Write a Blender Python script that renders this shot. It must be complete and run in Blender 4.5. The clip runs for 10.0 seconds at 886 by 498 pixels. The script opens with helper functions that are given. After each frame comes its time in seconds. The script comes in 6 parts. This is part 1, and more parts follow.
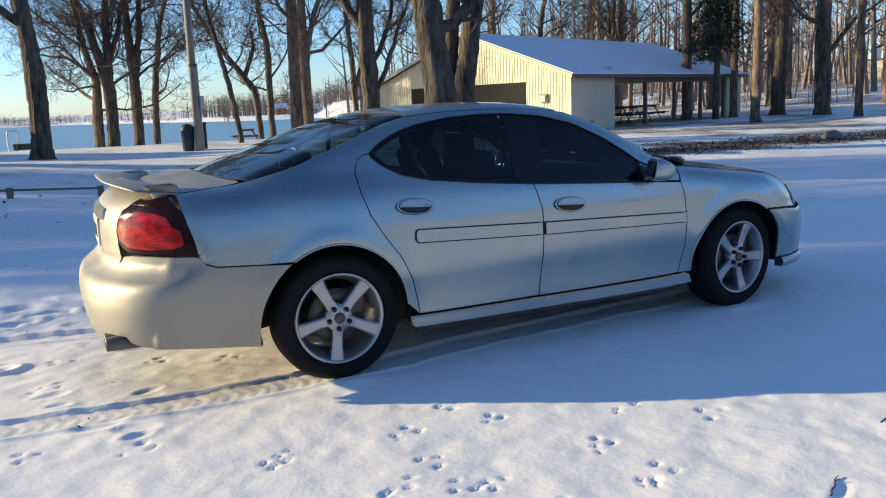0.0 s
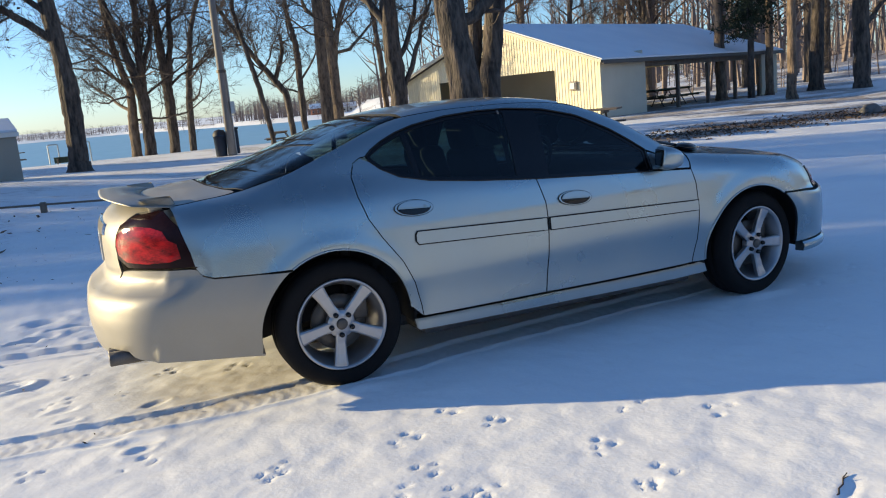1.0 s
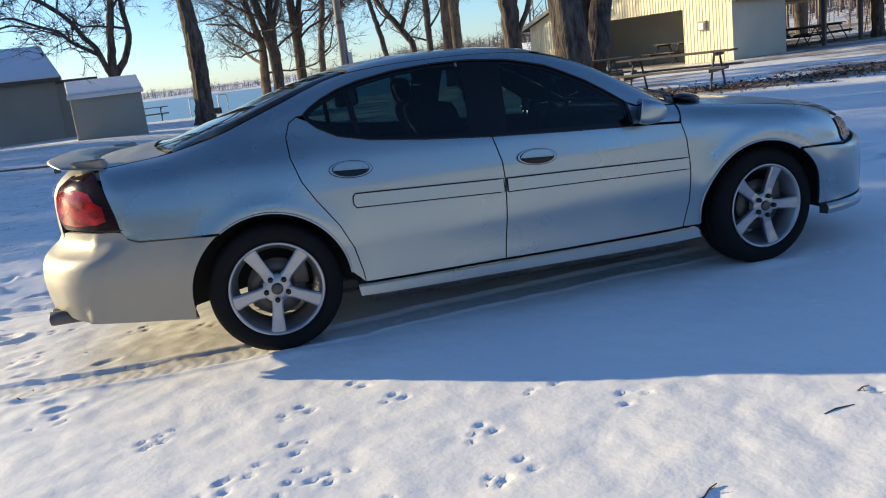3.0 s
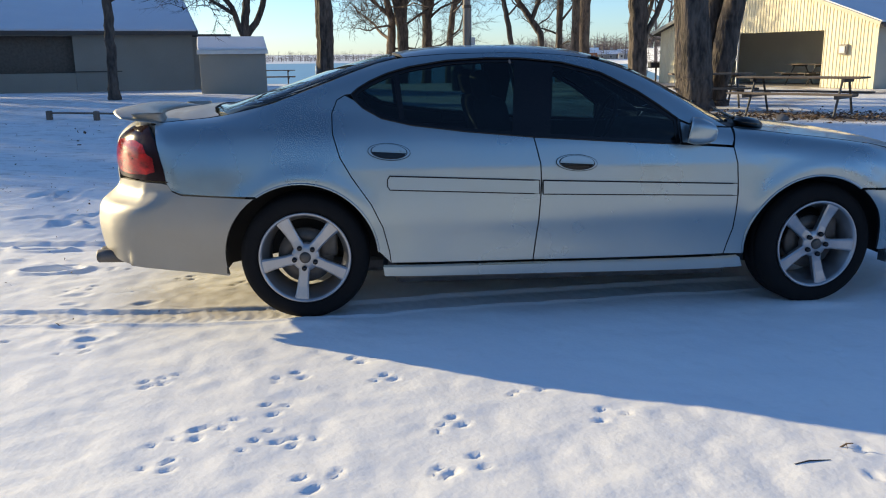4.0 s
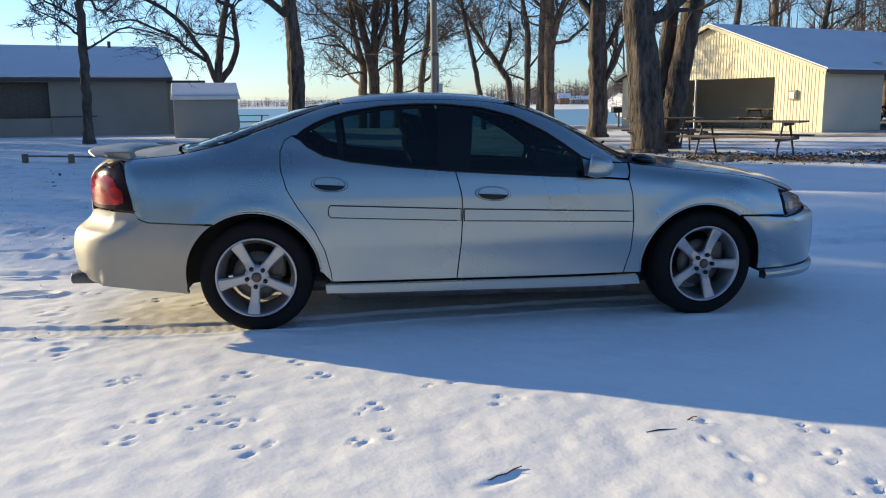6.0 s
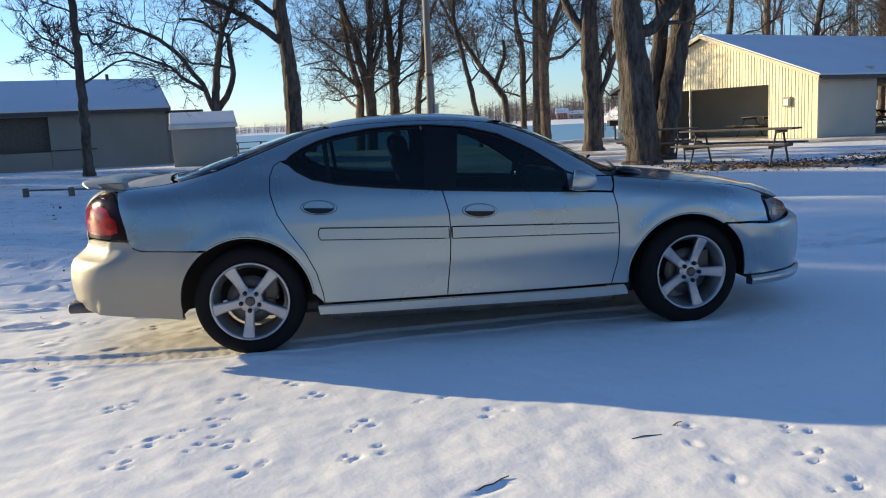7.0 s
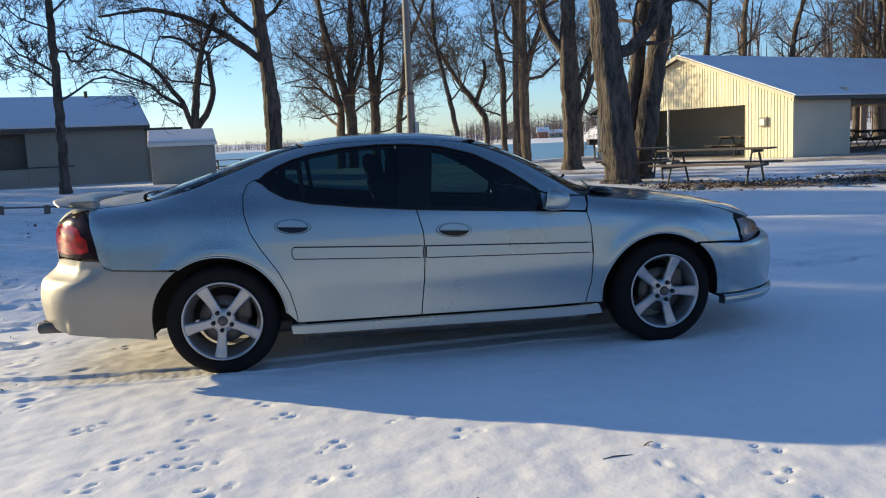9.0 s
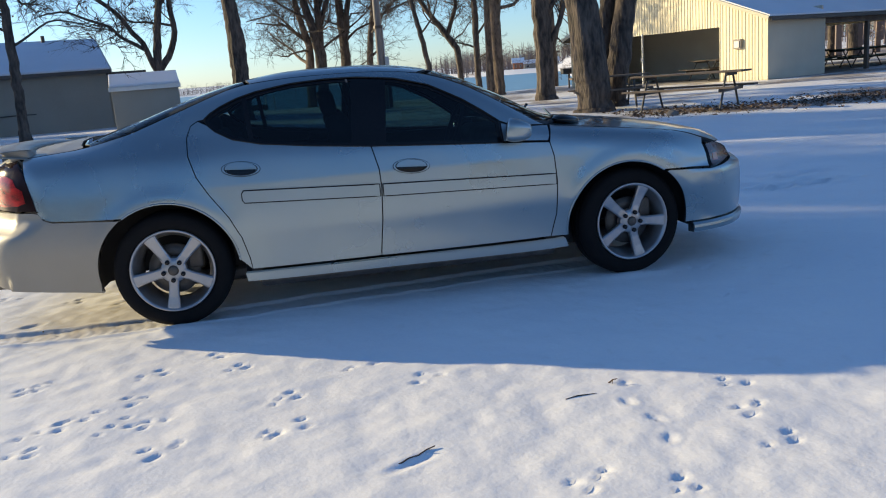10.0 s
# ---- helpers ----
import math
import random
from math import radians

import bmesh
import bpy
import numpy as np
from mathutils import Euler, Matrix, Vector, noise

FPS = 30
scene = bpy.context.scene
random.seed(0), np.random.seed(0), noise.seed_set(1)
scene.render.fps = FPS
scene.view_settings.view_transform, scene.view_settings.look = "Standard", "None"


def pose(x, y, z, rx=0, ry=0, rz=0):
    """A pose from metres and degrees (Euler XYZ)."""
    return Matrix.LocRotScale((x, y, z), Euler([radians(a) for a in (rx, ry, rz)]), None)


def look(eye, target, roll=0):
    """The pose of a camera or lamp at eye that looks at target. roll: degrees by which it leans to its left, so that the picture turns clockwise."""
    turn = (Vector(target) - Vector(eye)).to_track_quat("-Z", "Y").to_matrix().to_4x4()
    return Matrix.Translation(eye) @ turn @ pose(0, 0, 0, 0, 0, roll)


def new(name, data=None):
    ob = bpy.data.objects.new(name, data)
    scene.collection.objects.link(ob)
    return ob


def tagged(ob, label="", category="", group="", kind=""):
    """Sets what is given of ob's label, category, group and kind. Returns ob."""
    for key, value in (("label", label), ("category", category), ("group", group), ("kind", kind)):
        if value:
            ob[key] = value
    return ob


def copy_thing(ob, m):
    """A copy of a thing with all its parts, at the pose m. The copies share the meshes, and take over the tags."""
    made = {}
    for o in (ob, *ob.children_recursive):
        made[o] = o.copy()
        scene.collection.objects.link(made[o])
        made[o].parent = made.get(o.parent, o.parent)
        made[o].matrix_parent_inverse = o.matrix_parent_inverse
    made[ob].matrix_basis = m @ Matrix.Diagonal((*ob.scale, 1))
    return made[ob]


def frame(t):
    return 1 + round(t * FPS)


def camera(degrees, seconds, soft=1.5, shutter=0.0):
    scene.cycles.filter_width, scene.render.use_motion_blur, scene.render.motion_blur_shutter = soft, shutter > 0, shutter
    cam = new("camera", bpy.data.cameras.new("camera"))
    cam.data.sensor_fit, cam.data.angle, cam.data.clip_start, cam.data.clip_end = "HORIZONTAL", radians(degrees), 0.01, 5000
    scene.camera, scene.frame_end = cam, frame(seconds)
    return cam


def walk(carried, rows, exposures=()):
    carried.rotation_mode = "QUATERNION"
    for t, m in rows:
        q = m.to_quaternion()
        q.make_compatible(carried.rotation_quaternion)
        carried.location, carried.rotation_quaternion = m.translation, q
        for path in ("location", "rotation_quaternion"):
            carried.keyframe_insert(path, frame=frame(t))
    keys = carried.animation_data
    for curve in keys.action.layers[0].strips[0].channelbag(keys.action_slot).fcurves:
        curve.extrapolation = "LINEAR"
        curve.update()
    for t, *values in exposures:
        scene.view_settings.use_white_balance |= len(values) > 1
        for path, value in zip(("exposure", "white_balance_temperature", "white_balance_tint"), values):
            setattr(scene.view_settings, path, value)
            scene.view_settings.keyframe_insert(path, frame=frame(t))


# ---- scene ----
cam = camera(56.48, 10.0, soft=1.1)
PATH = [
    (0, (-2.704, -4.936, 1.415), (-1.862, -3.154, 1.072), -2.41),
    (0.5, (-2.657, -4.964, 1.419), (-1.875, -3.163, 1.039), -4.05),
    (1, (-2.479, -4.959, 1.430), (-1.729, -3.139, 1.077), -5.35),
    (1.5, (-2.264, -4.947, 1.439), (-1.518, -3.132, 1.051), -7.09),
    (2, (-2.026, -4.965, 1.398), (-1.369, -3.114, 1.022), -8.61),
    (2.2, (-1.897, -4.995, 1.399), (-1.406, -3.094, 1.019), -7.30),
    (2.3, (-1.740, -5.030, 1.401), (-1.373, -3.103, 1.007), -5.29),
    (2.5, (-1.616, -5.044, 1.404), (-1.222, -3.122, 1.019), -6.08),
    (2.7, (-1.516, -5.048, 1.383), (-1.127, -3.130, 0.967), -7.46),
    (3.8, (-1.107, -5.119, 1.338), (-0.735, -3.206, 0.890), -2.04),
    (4, (-0.987, -5.168, 1.354), (-0.844, -3.225, 0.904), -0.58),
    (4.3, (-0.917, -5.260, 1.360), (-0.781, -3.300, 0.986), 0.20),
    (4.5, (-0.897, -5.323, 1.355), (-0.717, -3.364, 0.997), 0.89),
    (5, (-0.918, -5.561, 1.357), (-0.643, -3.629, 0.917), 0.22),
    (5.5, (-0.850, -5.691, 1.369), (-0.672, -3.730, 1.019), -1.17),
    (5.7, (-0.810, -5.756, 1.352), (-0.613, -3.796, 1.004), -0.29),
    (6.8, (-0.750, -5.936, 1.371), (-0.542, -3.972, 1.051), -2.62),
    (7, (-0.702, -5.935, 1.359), (-0.507, -3.967, 1.057), -2.73),
    (7.5, (-0.695, -5.931, 1.365), (-0.455, -3.967, 1.075), -2.43),
    (8, (-0.683, -5.927, 1.360), (-0.455, -3.961, 1.077), -2.66),
    (8.5, (-0.672, -5.935, 1.365), (-0.438, -3.968, 1.089), -2.34),
    (9, (-0.656, -5.936, 1.365), (-0.414, -3.968, 1.104), -2.51),
    (9.5, (-0.633, -5.938, 1.347), (-0.409, -3.976, 1.034), -2.82),
    (10, (-0.506, -5.756, 1.335), (-0.230, -3.820, 0.919), -4.54),
]
walk(cam, [(t, look(eye, target, roll)) for t, eye, target, roll in PATH], [(0, 0.97, 6250, 11), (2, 0.93, 6250, 11), (4.5, 0.97, 6250, 11), (6.5, 0.89, 6250, 11), (10, 0.84, 6250, 11)])

# ---- light ----
SUN_UP, SUN_AZ = 14.0, 60.5  # degrees over the horizon; degrees from +y towards -x
world = bpy.data.worlds.new("sky")
scene.world = world
world.use_nodes = True
sky = world.node_tree.nodes.new("ShaderNodeTexSky")
sky.sky_type, sky.sun_disc = "NISHITA", False
sky.sun_elevation, sky.sun_rotation = radians(SUN_UP), radians(-SUN_AZ)
sky.air_density, sky.dust_density, sky.ozone_density = 0.9, 0.3, 4.4
back = world.node_tree.nodes["Background"]
back.inputs["Strength"].default_value = 0.110
world.node_tree.links.new(sky.outputs[0], back.inputs["Color"])
lamp = bpy.data.lights.new("sun", "SUN")
lamp.energy, lamp.angle, lamp.color = 4.4, radians(0.55), (1.0, 0.795, 0.44)
sun = new("sun", lamp)
sun.matrix_world = look((0, 0, 30), Vector((0, 0, 30)) - Vector((-math.sin(radians(SUN_AZ)), math.cos(radians(SUN_AZ)), math.tan(radians(SUN_UP)))))

# ---- materials ----
def mat(name, c1, c2, scale=3.0, rough=0.6, metal=0.0, fine=60.0, bump=0.15, coat=0.0, stretch=(1, 1, 1), spread=0.5, deep=0.01, spec=0.5, varied=0.0):
    """A surface whose colour drifts between c1 and c2 at two scales, with relief."""
    m = bpy.data.materials.new(name)
    m.use_nodes = True
    n, l = m.node_tree.nodes, m.node_tree.links
    p = n["Principled BSDF"]
    co = n.new("ShaderNodeTexCoord")
    mp = n.new("ShaderNodeMapping")
    mp.inputs["Scale"].default_value = stretch
    l.new(co.outputs["Object"], mp.inputs["Vector"])
    a, b = n.new("ShaderNodeTexNoise"), n.new("ShaderNodeTexNoise")
    for t, s, d in ((a, scale, 5), (b, fine, 3)):
        t.inputs["Scale"].default_value, t.inputs["Detail"].default_value = s, d
        l.new(mp.outputs[0], t.inputs["Vector"])
    add = n.new("ShaderNodeMath")
    add.operation = "MULTIPLY_ADD"
    l.new(b.outputs["Fac"], add.inputs[0])
    add.inputs[1].default_value = 0.45
    l.new(a.outputs["Fac"], add.inputs[2])
    ramp = n.new("ShaderNodeMapRange")
    l.new(add.outputs[0], ramp.inputs[0])
    ramp.inputs[1].default_value, ramp.inputs[2].default_value = 0.72 - spread / 2, 0.72 + spread / 2
    fac = ramp.outputs[0]
    if varied:
        info = n.new("ShaderNodeObjectInfo")
        v = n.new("ShaderNodeMath")
        v.operation = "MULTIPLY_ADD"
        l.new(info.outputs["Random"], v.inputs[0])
        v.inputs[1].default_value = varied
        l.new(fac, v.inputs[2])
        fac = v.outputs[0]
    mix = n.new("ShaderNodeMix")
    mix.data_type = "RGBA"
    l.new(fac, mix.inputs[0])
    mix.inputs[6].default_value, mix.inputs[7].default_value = (*c1, 1), (*c2, 1)
    l.new(mix.outputs[2], p.inputs["Base Color"])
    rr = n.new("ShaderNodeMapRange")
    l.new(a.outputs["Fac"], rr.inputs[0])
    rr.inputs[1].default_value, rr.inputs[2].default_value = 0.3, 0.7
    rr.inputs[3].default_value, rr.inputs[4].default_value = max(rough - 0.08, 0.02), min(rough + 0.08, 1)
    l.new(rr.outputs[0], p.inputs["Roughness"])
    p.inputs["Metallic"].default_value = metal
    p.inputs["Specular IOR Level"].default_value = spec
    p.inputs["Coat Weight"].default_value = coat
    p.inputs["Coat Roughness"].default_value = 0.08
    if bump:
        u = n.new("ShaderNodeBump")
        u.inputs["Strength"].default_value, u.inputs["Distance"].default_value = bump, deep
        l.new(add.outputs[0], u.inputs["Height"])
        l.new(u.outputs[0], p.inputs["Normal"])
    return m


def glass(name, tint, gloss=0.02):
    """A thin pane: tinted, clear through, with a mirror sheen by Fresnel."""
    m = bpy.data.materials.new(name)
    m.use_nodes = True
    n, l = m.node_tree.nodes, m.node_tree.links
    n.remove(n["Principled BSDF"])
    f, t, g, x = (n.new("ShaderNode" + k) for k in ("Fresnel", "BsdfTransparent", "BsdfGlossy", "MixShader"))
    f.inputs["IOR"].default_value = 1.5
    t.inputs["Color"].default_value = (*tint, 1)
    g.inputs["Roughness"].default_value = gloss
    l.new(f.outputs[0], x.inputs[0])
    l.new(t.outputs[0], x.inputs[1])
    l.new(g.outputs[0], x.inputs[2])
    l.new(x.outputs[0], n["Material Output"].inputs["Surface"])
    return m


PAINT = mat("silver_paint", (0.32, 0.385, 0.405), (0.37, 0.43, 0.445), 2.0, 0.30, 0.88, 900, 0.02, 0.7, deep=0.001)
PAINT.node_tree.nodes["Principled BSDF"].inputs["Coat Roughness"].default_value = 0.07
# rear panels' paint: road dust and the beige of sunlight mixed into the colour
SUNDUSTPAINT = mat("sunlit_dusty_paint", (0.29, 0.275, 0.24), (0.36, 0.34, 0.30), 3.0, 0.50, 0.55, 300, 0.03, 0.15, deep=0.001)
EXHAUST = mat("exhaust_steel", (0.09, 0.085, 0.08), (0.17, 0.16, 0.155), 16, 0.55, 0.6, 200, 0.05, deep=0.001)
TRIM = mat("black_trim", (0.003, 0.003, 0.004), (0.006, 0.006, 0.007), 6, 0.1, 0, 200, 0.01, 0.0, deep=0.001, spec=0.4)
# near black on silver panel edges, so the gaps between them read as shade
SEAM = mat("dark_seam", (0.006, 0.006, 0.0065), (0.011, 0.011, 0.011), 10, 0.7, 0, 200, 0.05, deep=0.001)
RUBBER = mat("tyre_rubber", (0.005, 0.005, 0.006), (0.013, 0.0125, 0.0125), 14, 0.85, 0, 160, 0.2, deep=0.002, spec=0.2)
ALLOY = mat("wheel_alloy", (0.36, 0.36, 0.37), (0.47, 0.47, 0.48), 9, 0.36, 0.85, 300, 0.04, 0.3, deep=0.001)
BRIGHT = mat("bright_metal", (0.62, 0.62, 0.62), (0.72, 0.72, 0.72), 9, 0.22, 0.95, 300, 0.03, deep=0.001)
STEEL = mat("dark_steel", (0.07, 0.065, 0.06), (0.16, 0.14, 0.12), 12, 0.5, 0.7, 200, 0.1, deep=0.002)
PLASTIC = mat("dark_plastic", (0.018, 0.018, 0.02), (0.03, 0.03, 0.032), 8, 0.6, 0, 200, 0.1, deep=0.001)
CLOTH = mat("seat_cloth", (0.035, 0.035, 0.04), (0.055, 0.055, 0.06), 10, 0.9, 0, 300, 0.3, deep=0.002)
REDLENS = mat("red_lens", (0.05, 0.0015, 0.002), (0.50, 0.008, 0.010), 13, 0.12, 0, 70, 0.25, 0.12, (1, 1, 2.2), 0.5, spec=0.3, deep=0.004)
SMOKED = mat("smoked_lens", (0.012, 0.004, 0.005), (0.02, 0.007, 0.008), 10, 0.16, 0, 90, 0.05, 0.0, deep=0.001, spec=0.15)
HEADLENS = mat("headlight_lens", (0.05, 0.018, 0.016), (0.17, 0.065, 0.055), 14, 0.15, 0.2, 60, 0.25, 0.1, deep=0.003)
AMBER = mat("amber_reflector", (0.30, 0.035, 0.015), (0.42, 0.07, 0.03), 20, 0.2, 0, 90, 0.2, 0.6, deep=0.002)
PLATE = mat("plate_white", (0.55, 0.57, 0.58), (0.66, 0.67, 0.67), 10, 0.4, 0, 120, 0.05)
TINTED = glass("tinted_window", (0.15, 0.25, 0.28))
FRONTGLASS = glass("front_window", (0.155, 0.26, 0.28))
WIND = glass("windscreen_glass", (0.62, 0.70, 0.68))
BARK = mat("oak_bark", (0.026, 0.021, 0.018), (0.135, 0.108, 0.088), 7, 0.9, 0, 22, 1.0, 0, (1, 1, 0.26), 0.34, 0.09)
PALEBARK = mat("pale_bark", (0.055, 0.04, 0.03), (0.25, 0.18, 0.125), 6, 0.9, 0, 22, 1.0, 0, (1, 1, 0.3), 0.36, 0.07)
TWIG = mat("twig_bark", (0.05, 0.038, 0.032), (0.11, 0.08, 0.062), 4, 0.85, 0, 20, 0)
SIDING = mat("cream_siding", (0.64, 0.57, 0.39), (0.76, 0.69, 0.49), 0.7, 0.5, 0, 30, 0.06, 0, (1, 1, 0.2), varied=0.25)
STUCCO = mat("grey_cream_wall", (0.50, 0.46, 0.36), (0.60, 0.56, 0.45), 0.8, 0.75, 0, 40, 0.1)
BLOCK = mat("painted_block", (0.27, 0.255, 0.215), (0.34, 0.32, 0.27), 0.7, 0.8, 0, 35, 0.15)
WHITETRIM = mat("white_trim", (0.62, 0.60, 0.55), (0.76, 0.74, 0.69), 3, 0.5, 0, 60, 0.05)
DARKTRIM = mat("dark_fascia", (0.06, 0.055, 0.05), (0.10, 0.09, 0.08), 3, 0.6, 0, 60, 0.05)
TIMBER = mat("weathered_timber", (0.085, 0.065, 0.05), (0.19, 0.15, 0.115), 4, 0.8, 0, 60, 0.4, 0, (1, 1, 0.2), varied=0.3)
GREENPAINT = mat("green_paint", (0.02, 0.05, 0.035), (0.035, 0.07, 0.05), 8, 0.5, 0, 90, 0.1)
BLUEBIN = mat("blue_bin_plastic", (0.008, 0.02, 0.042), (0.014, 0.032, 0.06), 6, 0.5, 0, 90, 0.1)
GALV = mat("galvanised_pipe", (0.36, 0.38, 0.40), (0.52, 0.54, 0.55), 8, 0.4, 0.8, 90, 0.05)
POLEWOOD = mat("grey_pole_wood", (0.20, 0.18, 0.16), (0.34, 0.31, 0.28), 3, 0.85, 0, 50, 0.4, 0, (1, 1, 0.1))
CONCRETE = mat("concrete", (0.24, 0.22, 0.20), (0.36, 0.33, 0.30), 1.5, 0.85, 0, 50, 0.2)
ROOFSNOW = mat("roof_snow", (0.74, 0.77, 0.82), (0.84, 0.86, 0.89), 0.6, 0.7, 0, 25, 0.25, 0, deep=0.03)
LEAF = mat("dry_leaf", (0.05, 0.03, 0.018), (0.13, 0.08, 0.045), 3, 0.8, 0, 40, 0.2)
NEEDLE = mat("evergreen_needles", (0.012, 0.022, 0.010), (0.03, 0.045, 0.02), 5, 0.8, 0, 40, 0)
WOODS = mat("far_woods", (0.13, 0.10, 0.09), (0.24, 0.19, 0.17), 0.05, 0.95, 0, 0.7, 0)
BRICKRED = mat("red_boards", (0.27, 0.10, 0.05), (0.36, 0.15, 0.08), 1, 0.8, 0, 20, 0.1)
STONE = mat("field_stone", (0.09, 0.085, 0.085), (0.2, 0.19, 0.18), 6, 0.85, 0, 50, 0.5)

# Snow: clean, thin with grass and soil showing, gritty in the ruts, tan behind the rear wheel
SNOW = mat("snow", (0.81, 0.82, 0.84), (0.89, 0.888, 0.872), 1.2, 0.58, 0, 34, 0.42, 0, deep=0.010, spec=0.4)
nt = SNOW.node_tree
principled = nt.nodes["Principled BSDF"]
clean = principled.inputs["Base Color"].links[0].from_socket
for key, colour in (("thin", (0.17, 0.115, 0.075)), ("tan_tint", (0.36, 0.29, 0.19))):
    att = nt.nodes.new("ShaderNodeAttribute")
    att.attribute_name = key
    amount = att.outputs["Fac"]
    if key == "thin":
        # grass and soil come through in speckles and short streaks
        where = nt.nodes.new("ShaderNodeTexCoord")
        squeeze = nt.nodes.new("ShaderNodeMapping")
        squeeze.inputs["Scale"].default_value = (1.6, 4.5, 1)
        speck = nt.nodes.new("ShaderNodeTexNoise")
        speck.inputs["Scale"].default_value, speck.inputs["Detail"].default_value, speck.inputs["Roughness"].default_value = 1.7, 8, 0.68
        both = nt.nodes.new("ShaderNodeMath")
        span = nt.nodes.new("ShaderNodeMapRange")
        span.inputs[1].default_value, span.inputs[2].default_value, span.inputs[4].default_value = 0.74, 1.02, 0.85
        nt.links.new(where.outputs["Object"], squeeze.inputs["Vector"])
        nt.links.new(squeeze.outputs[0], speck.inputs["Vector"])
        nt.links.new(speck.outputs["Fac"], both.inputs[0])
        nt.links.new(amount, both.inputs[1])
        nt.links.new(both.outputs[0], span.inputs[0])
        amount = span.outputs[0]
    mixer = nt.nodes.new("ShaderNodeMix")
    mixer.data_type = "RGBA"
    nt.links.new(amount, mixer.inputs[0])
    nt.links.new(clean, mixer.inputs[6])
    mixer.inputs[7].default_value = (*colour, 1)
    clean = mixer.outputs[2]
nt.links.new(clean, principled.inputs["Base Color"])
# trampled and wind-crusted snow away from the car: streaky relief
where, squeeze, lumps, press, att = (nt.nodes.new("ShaderNode" + k) for k in ("TexCoord", "Mapping", "TexNoise", "Bump", "Attribute"))
squeeze.inputs["Scale"].default_value = (1.3, 3.2, 1)
lumps.inputs["Scale"].default_value, lumps.inputs["Detail"].default_value, lumps.inputs["Roughness"].default_value = 1.6, 7, 0.62
att.attribute_name = "rough"
press.inputs["Distance"].default_value = 0.10
nt.links.new(where.outputs["Object"], squeeze.inputs["Vector"])
nt.links.new(squeeze.outputs[0], lumps.inputs["Vector"])
nt.links.new(lumps.outputs["Fac"], press.inputs["Height"])
nt.links.new(att.outputs["Fac"], press.inputs["Strength"])
nt.links.new(principled.inputs["Normal"].links[0].from_socket, press.inputs["Normal"])
nt.links.new(press.outputs[0], principled.inputs["Normal"])
ICE = mat("lake_ice", (0.13, 0.29, 0.42), (0.22, 0.40, 0.53), 0.03, 0.45, 0, 0.8, 0.25, 0, (1, 0.35, 1), deep=0.05)

# ---- building blocks ----
def link(name, me, material, parent=None, label="", smooth=False):
    ob = new(name, me)
    for one in material if isinstance(material, (list, tuple)) else (material,):
        me.materials.append(one)
    if smooth:
        me.shade_smooth()
    if parent:
        ob.parent = parent
    if label:
        ob["label"] = label
    return ob


def part(name, bm, material, parent=None, label="", smooth=False):
    """Links a bmesh as one mesh object, under a thing or a part."""
    me = bpy.data.meshes.new(name)
    bm.to_mesh(me)
    bm.free()
    return link(name, me, material, parent, label, smooth)


def mesh(name, verts, faces, material, parent=None, label="", smooth=True):
    me = bpy.data.meshes.new(name)
    me.from_pydata([tuple(v) for v in verts], [], [tuple(f) for f in faces])
    return link(name, me, material, parent, label, smooth)


def thing(name, label, category, m=None, group="", kind=""):
    ob = new(name)
    if m is not None:
        ob.matrix_world = m
    return tagged(ob, label, category, group, kind)


def box(size, at=(0, 0, 0), bevel=0.0, turn=None, bm=None):
    """A box of that size, centred at a place, with rounded edges."""
    bm = bm or bmesh.new()
    made = bmesh.ops.create_cube(bm, size=1.0)["verts"]
    m = Matrix.Translation(at) @ (turn or Matrix()) @ Matrix.Diagonal((*size, 1))
    bmesh.ops.transform(bm, matrix=m, verts=made)
    if bevel:
        edges = list({e for v in made for e in v.link_edges})
        bmesh.ops.bevel(bm, geom=edges, offset=bevel, segments=2, affect="EDGES", profile=0.5)
    return bm


def rod(a, b, r, r2=None, sides=10, bm=None):
    """A round bar from a to b."""
    bm = bm or bmesh.new()
    a, b = Vector(a), Vector(b)
    made = bmesh.ops.create_cone(bm, cap_ends=True, segments=sides, radius1=r, radius2=r if r2 is None else r2, depth=(b - a).length)["verts"]
    bmesh.ops.transform(bm, matrix=Matrix.Translation((a + b) / 2) @ (b - a).to_track_quat("Z", "Y").to_matrix().to_4x4(), verts=made)
    return bm


def lathe(profile, sides=48, bm=None):
    """Turns (radius, along y) round the y axis."""
    bm = bm or bmesh.new()
    rings = [[bm.verts.new((r * math.cos(2 * math.pi * i / sides), y, r * math.sin(2 * math.pi * i / sides))) for i in range(sides)] for r, y in profile]
    for p, q in zip(rings, rings[1:]):
        for i in range(sides):
            bm.faces.new((p[i], p[(i + 1) % sides], q[(i + 1) % sides], q[i]))
    return bm


